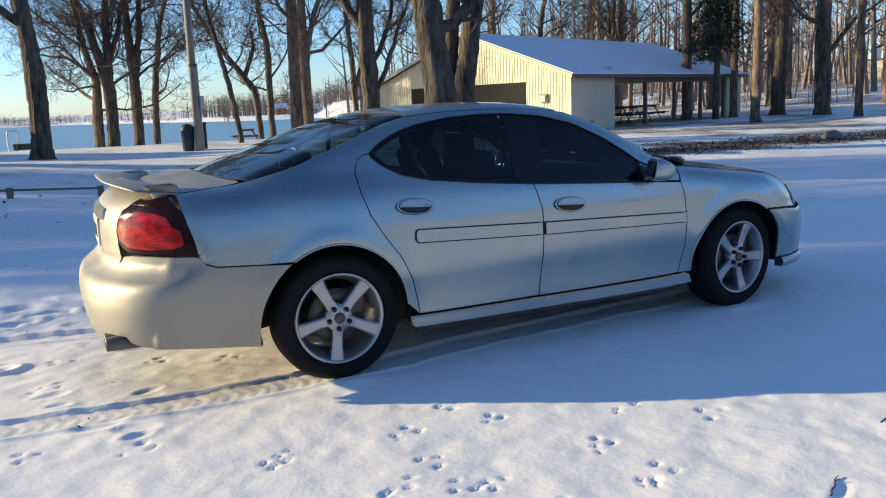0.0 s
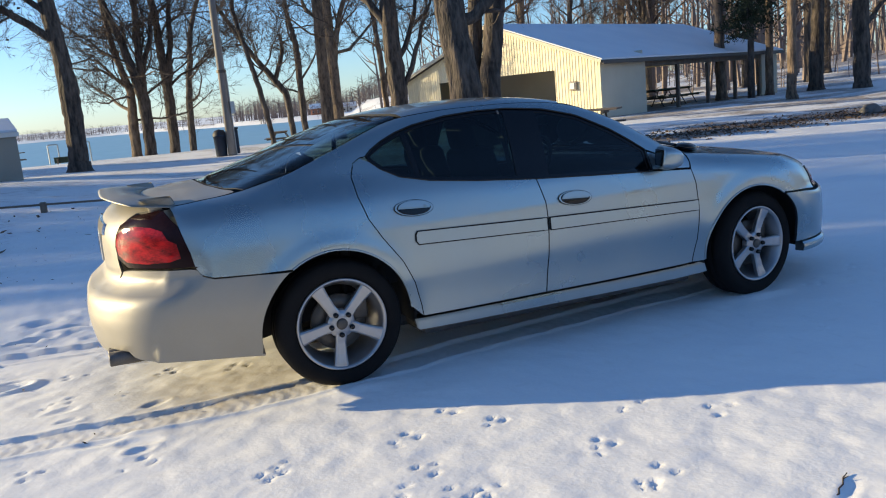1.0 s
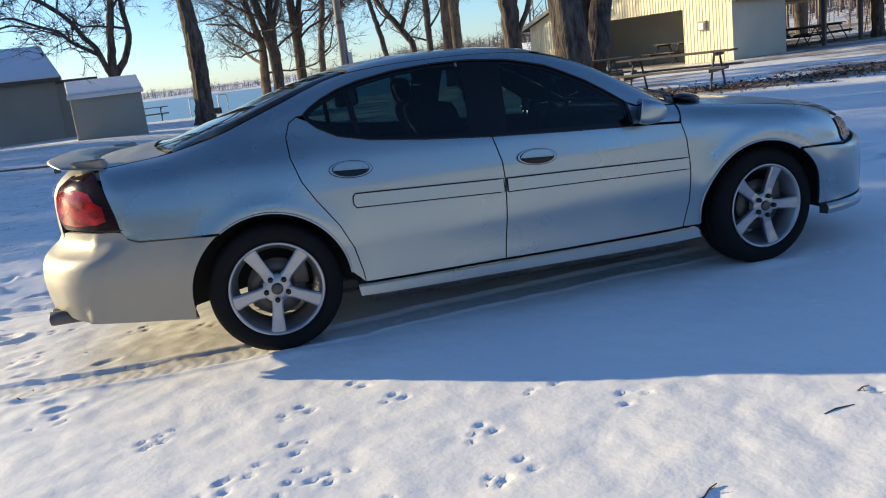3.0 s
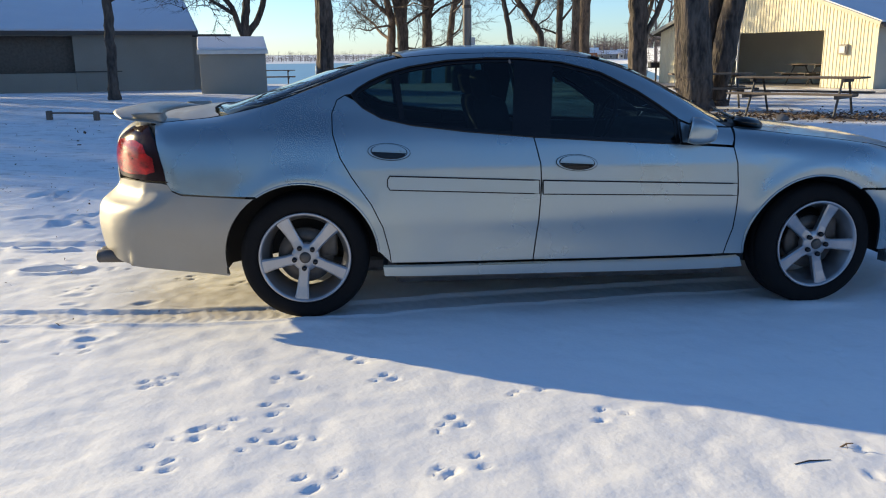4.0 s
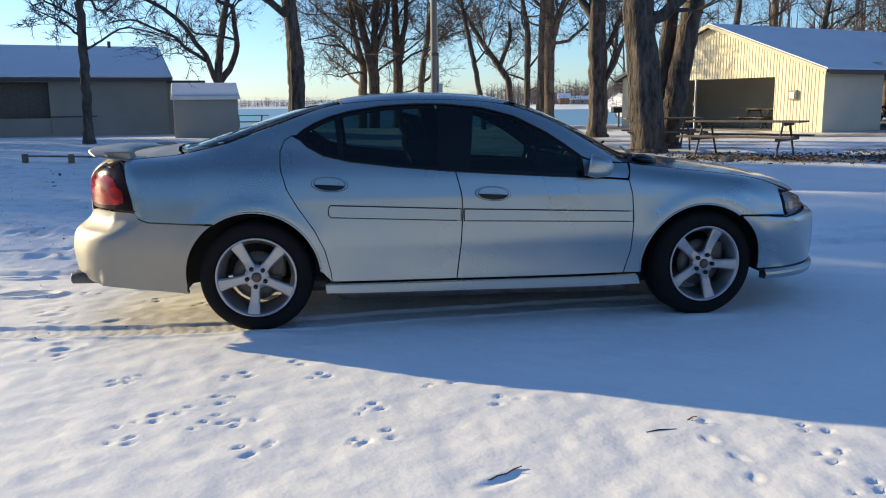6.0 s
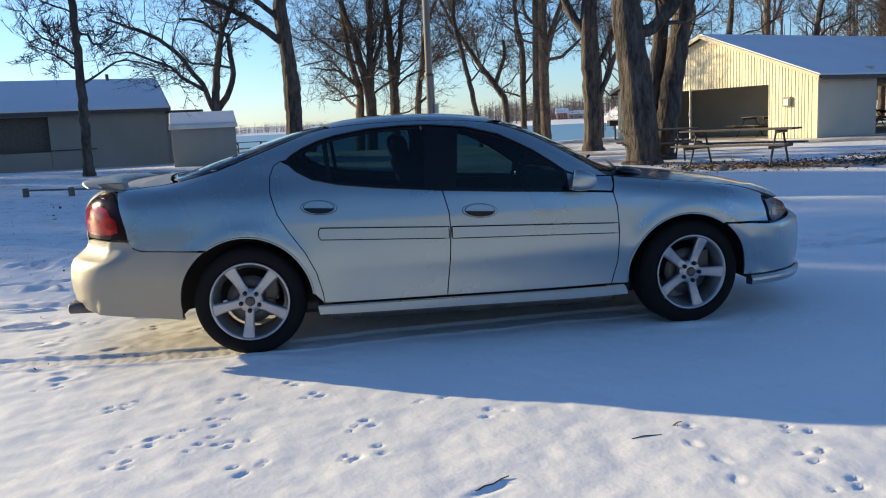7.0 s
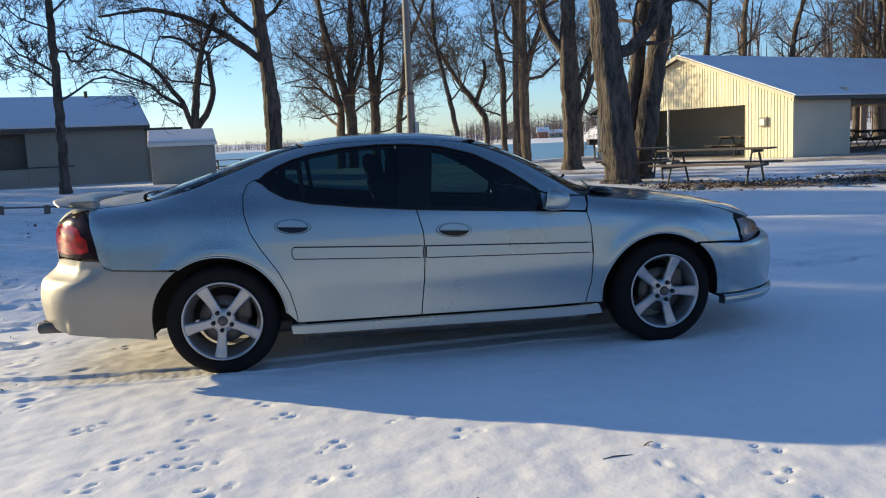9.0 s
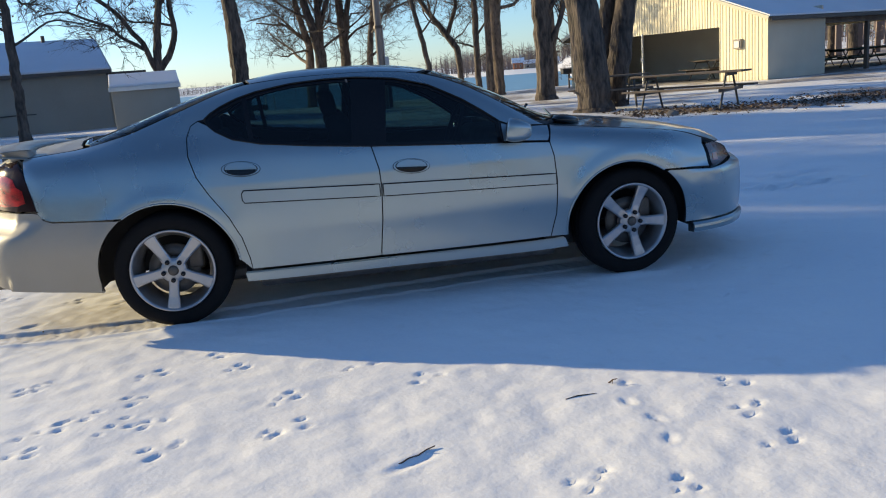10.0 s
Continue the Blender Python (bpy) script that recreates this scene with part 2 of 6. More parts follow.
def tube(points, radii, sides, verts, faces, ripple=None):
    """Adds a tapered tube along points to lists of verts and faces."""
    pts = np.asarray(points, float)
    n = len(pts)
    ahead = np.empty_like(pts)
    ahead[1:-1], ahead[0], ahead[-1] = pts[2:] - pts[:-2], pts[1] - pts[0], pts[-1] - pts[-2]
    ahead /= np.linalg.norm(ahead, axis=1)[:, None] + 1e-9
    ref = np.array((1.0, 0.1, 0.0)) if abs(ahead[0, 2]) > 0.7 else np.array((0.0, 0.0, 1.0))
    u = np.cross(ahead, ref)
    u /= np.linalg.norm(u, axis=1)[:, None] + 1e-9
    v = np.cross(ahead, u)
    base = len(verts)
    ang = np.arange(sides) * 2 * math.pi / sides
    ring = pts[:, None] + (np.asarray(radii)[:, None, None] if ripple is None else (np.asarray(radii)[:, None] * ripple)[:, :, None]) * (np.cos(ang)[None, :, None] * u[:, None] + np.sin(ang)[None, :, None] * v[:, None])
    verts.extend(map(tuple, ring.reshape(-1, 3)))
    for i in range(n - 1):
        for j in range(sides):
            k = (j + 1) % sides
            faces.append((base + i * sides + j, base + i * sides + k, base + (i + 1) * sides + k, base + (i + 1) * sides + j))


def inside(points, poly):
    """Which 2D points lie in a polygon."""
    x, y = np.asarray(points).T
    hit = np.zeros(len(x), bool)
    p = np.asarray(poly)
    for (x0, y0), (x1, y1) in zip(p, np.roll(p, -1, 0)):
        cross = (y0 > y) != (y1 > y)
        hit ^= cross & (x < (x1 - x0) * (y - y0) / (y1 - y0 + 1e-12) + x0)
    return hit


def curve(x, pts):
    """Smooth curve through (x, value) knots."""
    xs, ys = np.array(pts, float).T
    x = np.clip(x, xs[0], xs[-1])
    d = np.diff(ys) / np.diff(xs)
    m = np.empty_like(ys)
    m[0], m[-1] = d[0], d[-1]
    w = np.diff(xs)
    m[1:-1] = (d[:-1] * w[1:] + d[1:] * w[:-1]) / (w[1:] + w[:-1])
    i = np.clip(np.searchsorted(xs, x) - 1, 0, len(xs) - 2)
    h = w[i]
    s = (x - xs[i]) / h
    return ((2 * s**3 - 3 * s**2 + 1) * ys[i] + (s**3 - 2 * s**2 + s) * h * m[i]
            + (-2 * s**3 + 3 * s**2) * ys[i + 1] + (s**3 - s**2) * h * m[i + 1])


def smax(a, b, k):
    h = np.clip(0.5 + 0.5 * (a - b) / k, 0, 1)
    return b + (a - b) * h + k * h * (1 - h)


HALF = 1.4035  # half the wheelbase
PLAN = ((-2.7, 0.80), (-2.3, 0.875), (-2.0, 0.90), (-1.4, 0.917), (-0.9, 0.905), (0, 0.905), (0.9, 0.908), (1.4, 0.917), (1.8, 0.90), (2.1, 0.86), (2.4, 0.78), (2.7, 0.70))
SECTION = ((0.1, -0.125), (0.25, -0.082), (0.36, -0.050), (0.44, -0.027), (0.485, -0.014), (0.515, -0.0065), (0.56, -0.001), (0.62, 0.0), (0.72, -0.008), (0.85, -0.026), (0.95, -0.052), (1.05, -0.095), (1.2, -0.2))
DECK = ((-2.7, 0.90), (-2.4, 1.03), (-2.2, 1.075), (-1.9, 1.10), (-1.5, 1.12), (-1, 1.10), (0, 1.05), (0.9, 1.02), (1.2, 0.985), (1.6, 0.935), (1.85, 0.895), (2.13, 0.825), (2.35, 0.735), (2.6, 0.56))
TAIL = ((0.15, -2.47), (0.30, -2.575), (0.42, -2.606), (0.53, -2.61), (0.605, -2.585), (0.66, -2.515), (0.70, -2.488), (0.75, -2.488), (0.9, -2.482), (1.0, -2.458), (1.15, -2.388))
NOSE = ((0.15, 2.40), (0.3, 2.435), (0.45, 2.448), (0.56, 2.442), (0.61, 2.426), (0.645, 2.366), (0.70, 2.335), (0.78, 2.27), (0.9, 2.11))
ROOF = ((-2.42, -0.5), (-2.32, 0.45), (-2.2, 0.86), (-1.85, 1.10), (-1.5, 1.225), (-1.2, 1.322), (-0.95, 1.383), (-0.7, 1.42), (-0.4, 1.432), (-0.05, 1.423), (0.2, 1.39), (0.4, 1.335), (0.7, 1.20), (1.0, 1.035), (1.2, 0.92), (1.5, 0.74), (2.0, 0.42), (2.8, -0.2))
CROWN = ((-2, 0.09), (0, 0.09), (0.4, 0.15), (0.9, 0.22), (1.3, 0.24))
CABIN = ((0.8, 0.90), (0.95, 0.862), (1.05, 0.82), (1.15, 0.772), (1.25, 0.715), (1.35, 0.645), (1.5, 0.52))
CABINPLAN = ((-2.0, -0.10), (-1.5, -0.05), (-1.0, -0.012), (-0.4, 0), (0.3, 0), (0.9, -0.02), (1.3, -0.06))


def body(x, y, z):
    """The car's skin: below 0 inside, above 0 outside."""
    a = np.abs(y)
    flare = sum(0.012 * np.exp(-((np.hypot(x - c, z - 0.335) - 0.42) / 0.055) ** 2) for c in (-HALF, HALF))
    side = a - curve(x, PLAN) - curve(z, SECTION) - flare
    top = z - curve(x, DECK) + 0.08 * a**2
    tail = curve(z, TAIL) + (0.39 - 0.04 * np.clip((0.70 - z) / 0.08, 0, 1)) * (a / 0.9) ** 3.5 - x
    nose = x - curve(z, NOSE) + 0.45 * (a / 0.85) ** 2.6
    low = smax(smax(side, top, 0.11), smax(tail, nose, 0.02), 0.10)
    low = smax(low, 0.17 - z, 0.04)
    cab = smax(a - curve(z, CABIN) - curve(x, CABINPLAN), z - curve(x, ROOF) + curve(x, CROWN) * a**2, 0.10)
    return -smax(-low, -cab, 0.05)


def solve(f, lo, hi, n=46):
    """Where f, below 0 at lo and above 0 at hi, crosses 0."""
    lo, hi = np.array(lo, float), np.array(hi, float)
    for _ in range(n):
        mid = (lo + hi) / 2
        inside = f(mid) < 0
        lo, hi = np.where(inside, mid, lo), np.where(inside, hi, mid)
    return (lo + hi) / 2

# ---- ground, lake and far shore ----
rng = np.random.default_rng(7)


def value_noise(x, y, size, seed):
    """Smooth noise from 0 to 1 on cells of a size in metres."""
    table = np.random.default_rng(seed).random((257, 257))
    u, v = x / size, y / size
    i, j = np.floor(u).astype(int), np.floor(v).astype(int)
    a, b = u - i, v - j
    a, b = a * a * (3 - 2 * a), b * b * (3 - 2 * b)
    t = lambda p, q: table[p % 257, q % 257]
    return (t(i, j) * (1 - a) + t(i + 1, j) * a) * (1 - b) + (t(i, j + 1) * (1 - a) + t(i + 1, j + 1) * a) * b


def ramp01(t):
    t = np.clip(t, 0, 1)
    return t * t * (3 - 2 * t)


def shore(x):
    return 33.2 + 0.8 * np.sin(x * 0.13) + 0.4 * np.sin(x * 0.41 + 1)


def far_edge(x):
    """The far water line, which comes closer towards the right."""
    return 430 - 225 * ramp01((x - 5) / 50)


def terrain(x, y):
    """The lie of the land without snow detail."""
    x, y = np.asarray(x, float), np.asarray(y, float)
    h = 0.21 * ramp01((y - 3) / 13) + 0.07 * ramp01((x - 6) / 8) * ramp01((y - 8) / 10)
    h = h + 0.30 * ramp01((1.0 - x) / 7) * ramp01((y - 5) / 11) * (1 - 0.6 * ramp01((y - 17) / 9))
    lake = ramp01((y - shore(x)) / 16) * ramp01((17 + 0.30 * (y - 36) - x) / 4)
    h = h * (1 - lake) - 0.85 * lake
    far = ramp01((y - far_edge(x)) / 18)
    h = h + far * (1.6 + 6 * ramp01((y - 480) / 500))
    rise = ramp01((x - 24) / 60) * (1 - lake) * ramp01((y - 12) / 30)
    return h + 2.2 * rise


PRINTS = ((-1.06, -1.52), (-1.03, -1.79), (-1.42, -1.74), (-1.40, -2.04), (-0.43, -1.97), (-0.76, -2.27), (-0.11, -2.24),
          (-2.51, -1.31), (-2.0, -1.75), (-2.9, -1.11), (-2.85, -0.15), (-1.64, -2.2), (-1.29, -2.34), (-0.83, -2.65), (1.07, -1.69),
          (-2.74, 0.34), (-2.28, 0.05), (-1.9, -0.15), (-1.99, -1.72), (-1.76, -2.3), (-1.46, -2.36), (-1.21, -2.64), (-0.75, -2.61), (-1.8, -2.52),
          (1.02, -3.02), (0.96, -3.31), (1.06, -2.76), (0.27, -3.37), (0.52, -3.49), (1.7, -1.56),
          (1.85, -0.95), (2.35, -0.78), (2.25, -1.2), (2.7, -1.35), (3.15, -1.25))
BOOTS = ((4.11, 2.35), (4.33, 2.16), (4.67, 2.34), (3.75, 1.88), (4.4, 1.9), (3.8, 1.52), (4.0, 1.7), (4.2, 1.55), (4.34, 1.64), (4.55, 1.8), (3.6, 1.65), (-3.62, 2.45), (-3.65, 1.98), (-4.25, 3.6), (-2.99, 2.1), (-2.8, 1.75), (-3.06, 1.53), (-4.52, 3.69), (-4.31, 3.91), (-4.07, 2.31), (-3.72, 2.03), (-3.19, 0.34),
         (-3.5, 1.0), (0.67, -2.62), (0.61, -2.8), (0.65, -2.98), (0.63, -3.15))
OUTER = ((-60, -0.9), (-8, -0.75), (-3, -0.835), (-1.5, -0.905), (-0.69, -0.785), (0.3, -0.68), (1.3, -0.57))
LEFT = ((-60, 1.3), (-8, 1.3), (-3, 1.06), (-1.4, 0.8), (1.5, 0.95))


def dent(x, y, cx, cy, ang, a, b, deep, rim):
    u, v = (x - cx) * math.cos(ang) + (y - cy) * math.sin(ang), -(x - cx) * math.sin(ang) + (y - cy) * math.cos(ang)
    r = np.sqrt((u / a) ** 2 + (v / b) ** 2)
    return -deep * np.exp(-r**4) + rim * np.exp(-((r - 1.45) / 0.35) ** 2)


def rut(x, y, middle, half, deep, ends=(-60, 1.4), tread=0.0016):
    """A wheel's rut with pushed-up edges and tread bars."""
    d = np.abs(y - middle)
    on = ramp01((ends[1] - x) / 0.25 + 0.5) * ramp01((x - ends[0]) / 0.5)
    bars = tread * np.sin((x + 0.5 * np.abs(y - middle)) * 2 * math.pi / 0.07) * (np.abs(y - middle) < half * 0.85)
    return on * (-deep * ramp01((half - d) / 0.03 + 0.5) + bars + 0.011 * np.exp(-((d - half - 0.018) / 0.02) ** 2))


def snow(x, y):
    """Relief of the snow cover."""
    near = np.exp(-((np.hypot(x, y + 1.5) / 14) ** 2))
    h = (value_noise(x, y, 0.31, 1) - 0.5) * 0.006 + (value_noise(x, y, 0.14, 2) - 0.5) * 0.0085 * near + (value_noise(x, y, 0.065, 8) - 0.5) * 0.0045 * near
    h = h + (value_noise(x, y, 2.3, 3) - 0.5) * 0.05 * ramp01((np.hypot(x, y + 1) - 4) / 6)
    wob = (value_noise(x, 0 * y, 0.5, 4) - 0.5) * 0.02
    h = h + rut(x, y, curve(x, OUTER) + 0.125 + wob, 0.115, 0.010) + rut(x, y, curve(x, LEFT) + wob, 0.115, 0.022, tread=0.0)
    for k, (y0, tilt) in enumerate(((2.6, -0.05), (4.3, -0.07), (5.2, -0.06), (6.9, -0.09), (8.2, -0.08))):
        h = h + rut(x, y, y0 + tilt * x + 0.3 * np.sin(x * 0.25 + k), 0.13, 0.015, (-80, 80), 0.0) * 0.9
    # snow pushed up against the two tyres that show
    for cx, cy in ((-1.38, -0.98), (1.43, -0.95)):
        h = h + 0.018 * np.exp(-((x - cx) / 0.24) ** 2 - ((y - cy) / 0.07) ** 2)
    return h


def axis(lo, hi, step, far_lo, far_hi, grow):
    mid = np.arange(lo, hi + step / 2, step)
    out = []
    for edge, far, sign in ((lo, far_lo, -1), (hi, far_hi, 1)):
        s, p, side = step, edge, []
        while sign * (far - p) > 0:
            s = min(s * grow, 90.0)
            p += sign * s
            side.append(p)
        out.append(side)
    return np.array(out[0][::-1] + list(mid) + out[1])


gx, gy = axis(-4.5, 2.5, 0.0175, -1900, 1900, 1.065), axis(-3.7, 1.0, 0.0175, -1500, 2600, 1.058)
X, Y = np.meshgrid(gx, gy, indexing="ij")
Z = terrain(X, Y) + snow(X, Y) * np.exp(-(np.hypot(X, Y) / 60) ** 2)
for k, (cx, cy) in enumerate(PRINTS):
    turn = math.pi * (0.06 + 0.16 * rng.random()) + (math.pi if k % 3 == 0 else 0)
    ix = slice(np.searchsorted(gx, cx - 0.3), np.searchsorted(gx, cx + 0.3))
    iy = slice(np.searchsorted(gy, cy - 0.3), np.searchsorted(gy, cy + 0.3))
    marks = ((0.062, 0.036, 0.027, 0.015), (0.05, -0.04, 0.027, 0.015), (-0.02, 0.010, 0.018, 0.013), (-0.068, -0.014, 0.018, 0.013))
    for u, v, a, b in marks[:3 + (rng.random() < 0.35)]:
        u, v = u * 1.1 + rng.normal(0, 0.014), v + rng.normal(0, 0.010)
        a, b = a * rng.uniform(0.75, 1.1), b * rng.uniform(0.8, 1.1)
        px, py = cx + u * math.cos(turn) - v * math.sin(turn), cy + u * math.sin(turn) + v * math.cos(turn)
        Z[ix, iy] += dent(X[ix, iy], Y[ix, iy], px, py, turn + rng.normal(0, 0.2), a * 1.15, b, 0.0105, 0.0015)
for cx, cy in BOOTS:
    ix = slice(np.searchsorted(gx, cx - 0.6), np.searchsorted(gx, cx + 0.6))
    iy = slice(np.searchsorted(gy, cy - 0.6), np.searchsorted(gy, cy + 0.6))
    small = cy < -2
    Z[ix, iy] += dent(X[ix, iy], Y[ix, iy], cx, cy, rng.uniform(-0.6, 0.6) + (1.6 if small else 0), 0.04 if small else 0.15, 0.024 if small else 0.06, 0.006 if small else 0.07, 0.02 if not small else 0.002)
for _ in range(300):
    cx, cy = rng.uniform(-8.5, -2.3), rng.uniform(-1.2, 9)
    ix = slice(np.searchsorted(gx, cx - 0.4), np.searchsorted(gx, cx + 0.4))
    iy = slice(np.searchsorted(gy, cy - 0.4), np.searchsorted(gy, cy + 0.4))
    size = rng.uniform(0.03, 0.07) * (1 + max(cy, 0) * 0.25)
    Z[ix, iy] += dent(X[ix, iy], Y[ix, iy], cx, cy, rng.uniform(-0.5, 0.5), size * 1.5, size * 0.8, 0.009, 0.003)
for k in range(5):
    cx, cy = -0.36 + 0.035 * k, -3.065 + 0.02 * k
    ix = slice(np.searchsorted(gx, cx - 0.3), np.searchsorted(gx, cx + 0.3))
    iy = slice(np.searchsorted(gy, cy - 0.3), np.searchsorted(gy, cy + 0.3))
    Z[ix, iy] += dent(X[ix, iy], Y[ix, iy], cx, cy - 0.03, 0.45, 0.05, 0.028, 0.004, 0.0008)
nx, ny = X.shape
idx = np.arange(nx * ny).reshape(nx, ny)
quads = np.stack([idx[:-1, :-1], idx[1:, :-1], idx[1:, 1:], idx[:-1, 1:]], -1).reshape(-1, 4)
me = bpy.data.meshes.new("ground")
me.vertices.add(nx * ny)
me.vertices.foreach_set("co", np.stack([X, Y, Z], -1).ravel())
me.loops.add(quads.size)
me.loops.foreach_set("vertex_index", quads.ravel())
me.polygons.add(len(quads))
me.polygons.foreach_set("loop_start", np.arange(0, quads.size, 4))
me.update(calc_edges=True)
patch = value_noise(X, Y, 1.7, 11) * 0.55 + value_noise(X * 0.6, Y * 2.2, 0.5, 12) * 0.45
park = ramp01((Y - 8.6 - 0.1 * (7.5 - X)) / 2.4) * (Y < 60)
strip = np.exp(-((Y - 10.7 + 0.09 * (X - 10)) / 0.7) ** 2) * ramp01((X - 6.0) / 3) * ramp01((22 - X) / 4)
thin = np.clip(np.maximum(park * (0.15 + 0.34 * ramp01((patch - 0.38) / 0.25)) * (0.62 + 0.38 * ramp01((X - 1) / 6)), 0.22 * ramp01((-2.2 - X) / 2) * ramp01((Y - 1.5) / 3)) + strip * ramp01((patch - 0.22) / 0.25) * 0.95, 0, 1)
thin = np.maximum(thin, (Y > 40) * (terrain(X, Y) > 0.3) * ramp01((value_noise(X, Y, 9, 13) - 0.5) / 0.2) * 0.5)
# tan patch on the snow behind the right rear wheel
spot = np.exp(-(((X + 1.95) / 0.55) ** 2 + ((Y + 0.45) / 0.33) ** 2) ** 2)
rutmask = ramp01((0.15 - np.abs(Y - curve(X, OUTER) - 0.125)) / 0.06) * (X < -1.2) * (X > -9)
fine = value_noise(X, Y, 0.05, 14)
tan_tint = np.clip(spot * (0.14 + 0.32 * fine) + rutmask * 0.35 * fine + 0.06 * ramp01((fine - 0.85) / 0.1), 0, 0.8)
rough = np.clip(0.8 * ramp01((Y - 2.5) / 4) * (0.4 + 0.6 * ramp01((-X) / 3)) + 0.5 * ramp01((-2.4 - X) / 3) * ramp01((Y + 2.5) / 3), 0, 0.8) * ramp01((70 - np.hypot(X, Y)) / 30)
for key, values in (("thin", thin), ("tan_tint", tan_tint), ("rough", rough)):
    me.attributes.new(key, "FLOAT", "POINT").data.foreach_set("value", values.ravel())
ground = tagged(link("ground", me, SNOW, smooth=True), "snow-covered park ground with wheel ruts and rabbit prints", "ground", kind="structure")

verts = [(-1900, 30, -0.5), (1900, 30, -0.5), (1900, 700, -0.5), (-1900, 700, -0.5)]
tagged(mesh("water", verts, [(0, 1, 2, 3)], ICE, smooth=False), "pale blue frozen lake with a thin snow cover", "lake", kind="structure")


def far_trees(count, seed, place, height, wide):
    """Bare trees too far to count: tapered stems with forked branches, in one mesh."""
    r = np.random.default_rng(seed)
    verts, faces = [], []
    for _ in range(count):
        x, y = place(r)
        z = float(terrain(x, y))
        h = height * r.uniform(0.5, 1.15)
        lean = r.normal(0, 0.05, 2) * h
        tube([(x, y, z - 0.3), (x + lean[0] * 0.5, y + lean[1], z + 0.5 * h), (x + lean[0], y + lean[1], z + h)], [0.022 * h, 0.014 * h, 0.003 * h], 3, verts, faces)
        for _ in range(6):
            s, a = r.uniform(0.2, 0.8), r.uniform(0, 6.28)
            p = np.array((x + lean[0] * s, y + lean[1] * s, z + h * s))
            q = p + np.array((math.cos(a) * wide * h, math.sin(a) * wide * h, r.uniform(0.1, 0.32) * h)) * r.uniform(0.5, 1.1)
            tube([p, (p + q) / 2 + r.normal(0, 0.02 * h, 3), q], [0.009 * h, 0.006 * h, 0.002 * h], 3, verts, faces)
    return verts, faces


def on_far_shore(back, deep):
    def place(r):
        x = r.uniform(-420, 330)
        return x, float(far_edge(x)) + back + deep * r.random() ** 2
    return place


v, f = far_trees(1500, 21, on_far_shore(28, 60), 5.0, 0.5)
tagged(mesh("far_shore_woods", v, f, WOODS, smooth=False), "line of bare brown trees along the far shore", "woods", kind="stuff")
v, f = far_trees(1300, 24, on_far_shore(18, 12), 3.0, 0.8)
tagged(mesh("far_shore_shrubs", v, f, WOODS, smooth=False), "low brown shrubs along the far water line", "shrubs", kind="stuff")
v, f = far_trees(1000, 22, lambda r: (r.uniform(44, 150), 228 + r.uniform(0, 90)), 7.0, 0.5)
tagged(mesh("opposite_shore_woods", v, f, WOODS, smooth=False), "bare brown woods on the opposite shore", "woods", kind="stuff")
v, f = far_trees(420, 23, lambda r: (r.uniform(30, 130), r.uniform(34, 110)), 11.0, 0.25)
uv, uf = far_trees(600, 25, lambda r: (r.uniform(28, 120), r.uniform(30, 100)), 2.4, 0.7)
tagged(mesh("hillside_brush", uv, uf, WOODS, smooth=False), "low brown brush under the trees on the rise", "shrubs", kind="stuff")
tagged(mesh("hillside_woods", v, f, WOODS, smooth=False), "dense bare brown woods on the snowy rise", "woods", kind="stuff")

# unseen woods added behind the camera, to dim the low sky and door reflections
def behind(r):
    a, d = r.uniform(-1.75, 1.75), r.uniform(38, 95)
    return d * math.sin(a), -6 - d * math.cos(a)


v, f = far_trees(900, 26, behind, 13.0, 0.3)
tagged(mesh("unseen_woods", v, f, WOODS, smooth=False), "unseen bare woods added behind the camera to darken reflections", "woods", kind="stuff")

# ---- buildings ----
def picnic_table(at, turn, board=TIMBER, long=1.83, legs=DARKTRIM, label="weathered wooden picnic table with A-frame legs standing in the snow"):
    """An A-frame table with five top boards and two bench boards a side."""
    t = thing("picnic_table", label, "picnic table", pose(*at, 0, 0, turn), "picnic tables in the park")
    for i in range(5):
        part("top_board", box((long, 0.135, 0.038), (0, -0.29 + i * 0.145, 0.74), 0.006), board, t)
    for s in (-1, 1):
        for k in (0, 1):
            part("bench_board", box((long, 0.135, 0.038), (0, s * (0.62 + k * 0.145), 0.43), 0.006), board, t)
        x = s * (long / 2 - 0.36)
        for q in (-1, 1):
            part("leg", rod((x, q * 0.62, 0.0), (x, q * 0.22, 0.72), 0.024, sides=8), legs, t)
        part("seat_bearer", box((0.06, 1.5, 0.07), (x + 0.035 * s, 0, 0.375), 0.006), legs, t)
        part("top_bearer", box((0.06, 0.68, 0.07), (x + 0.035 * s, 0, 0.69), 0.006), legs, t)
    return t


SHELTER = Matrix.Translation((14.56, 20.265, 0.103)) @ Matrix.Rotation(0.40, 4, "Z") @ Matrix.Scale(0.905, 4)
W, L, EAVE, PEAK, OV, BASE = 10.92, 17.05, 2.37, 4.397, 0.25, 0.18
shelter = thing("picnic_shelter", "cream metal-sided park shelter with a snow-covered gable roof", "shelter", SHELTER)
slope = (PEAK - EAVE) / (W / 2 + OV)


def roof_z(w):
    return PEAK - slope * abs(w - W / 2)


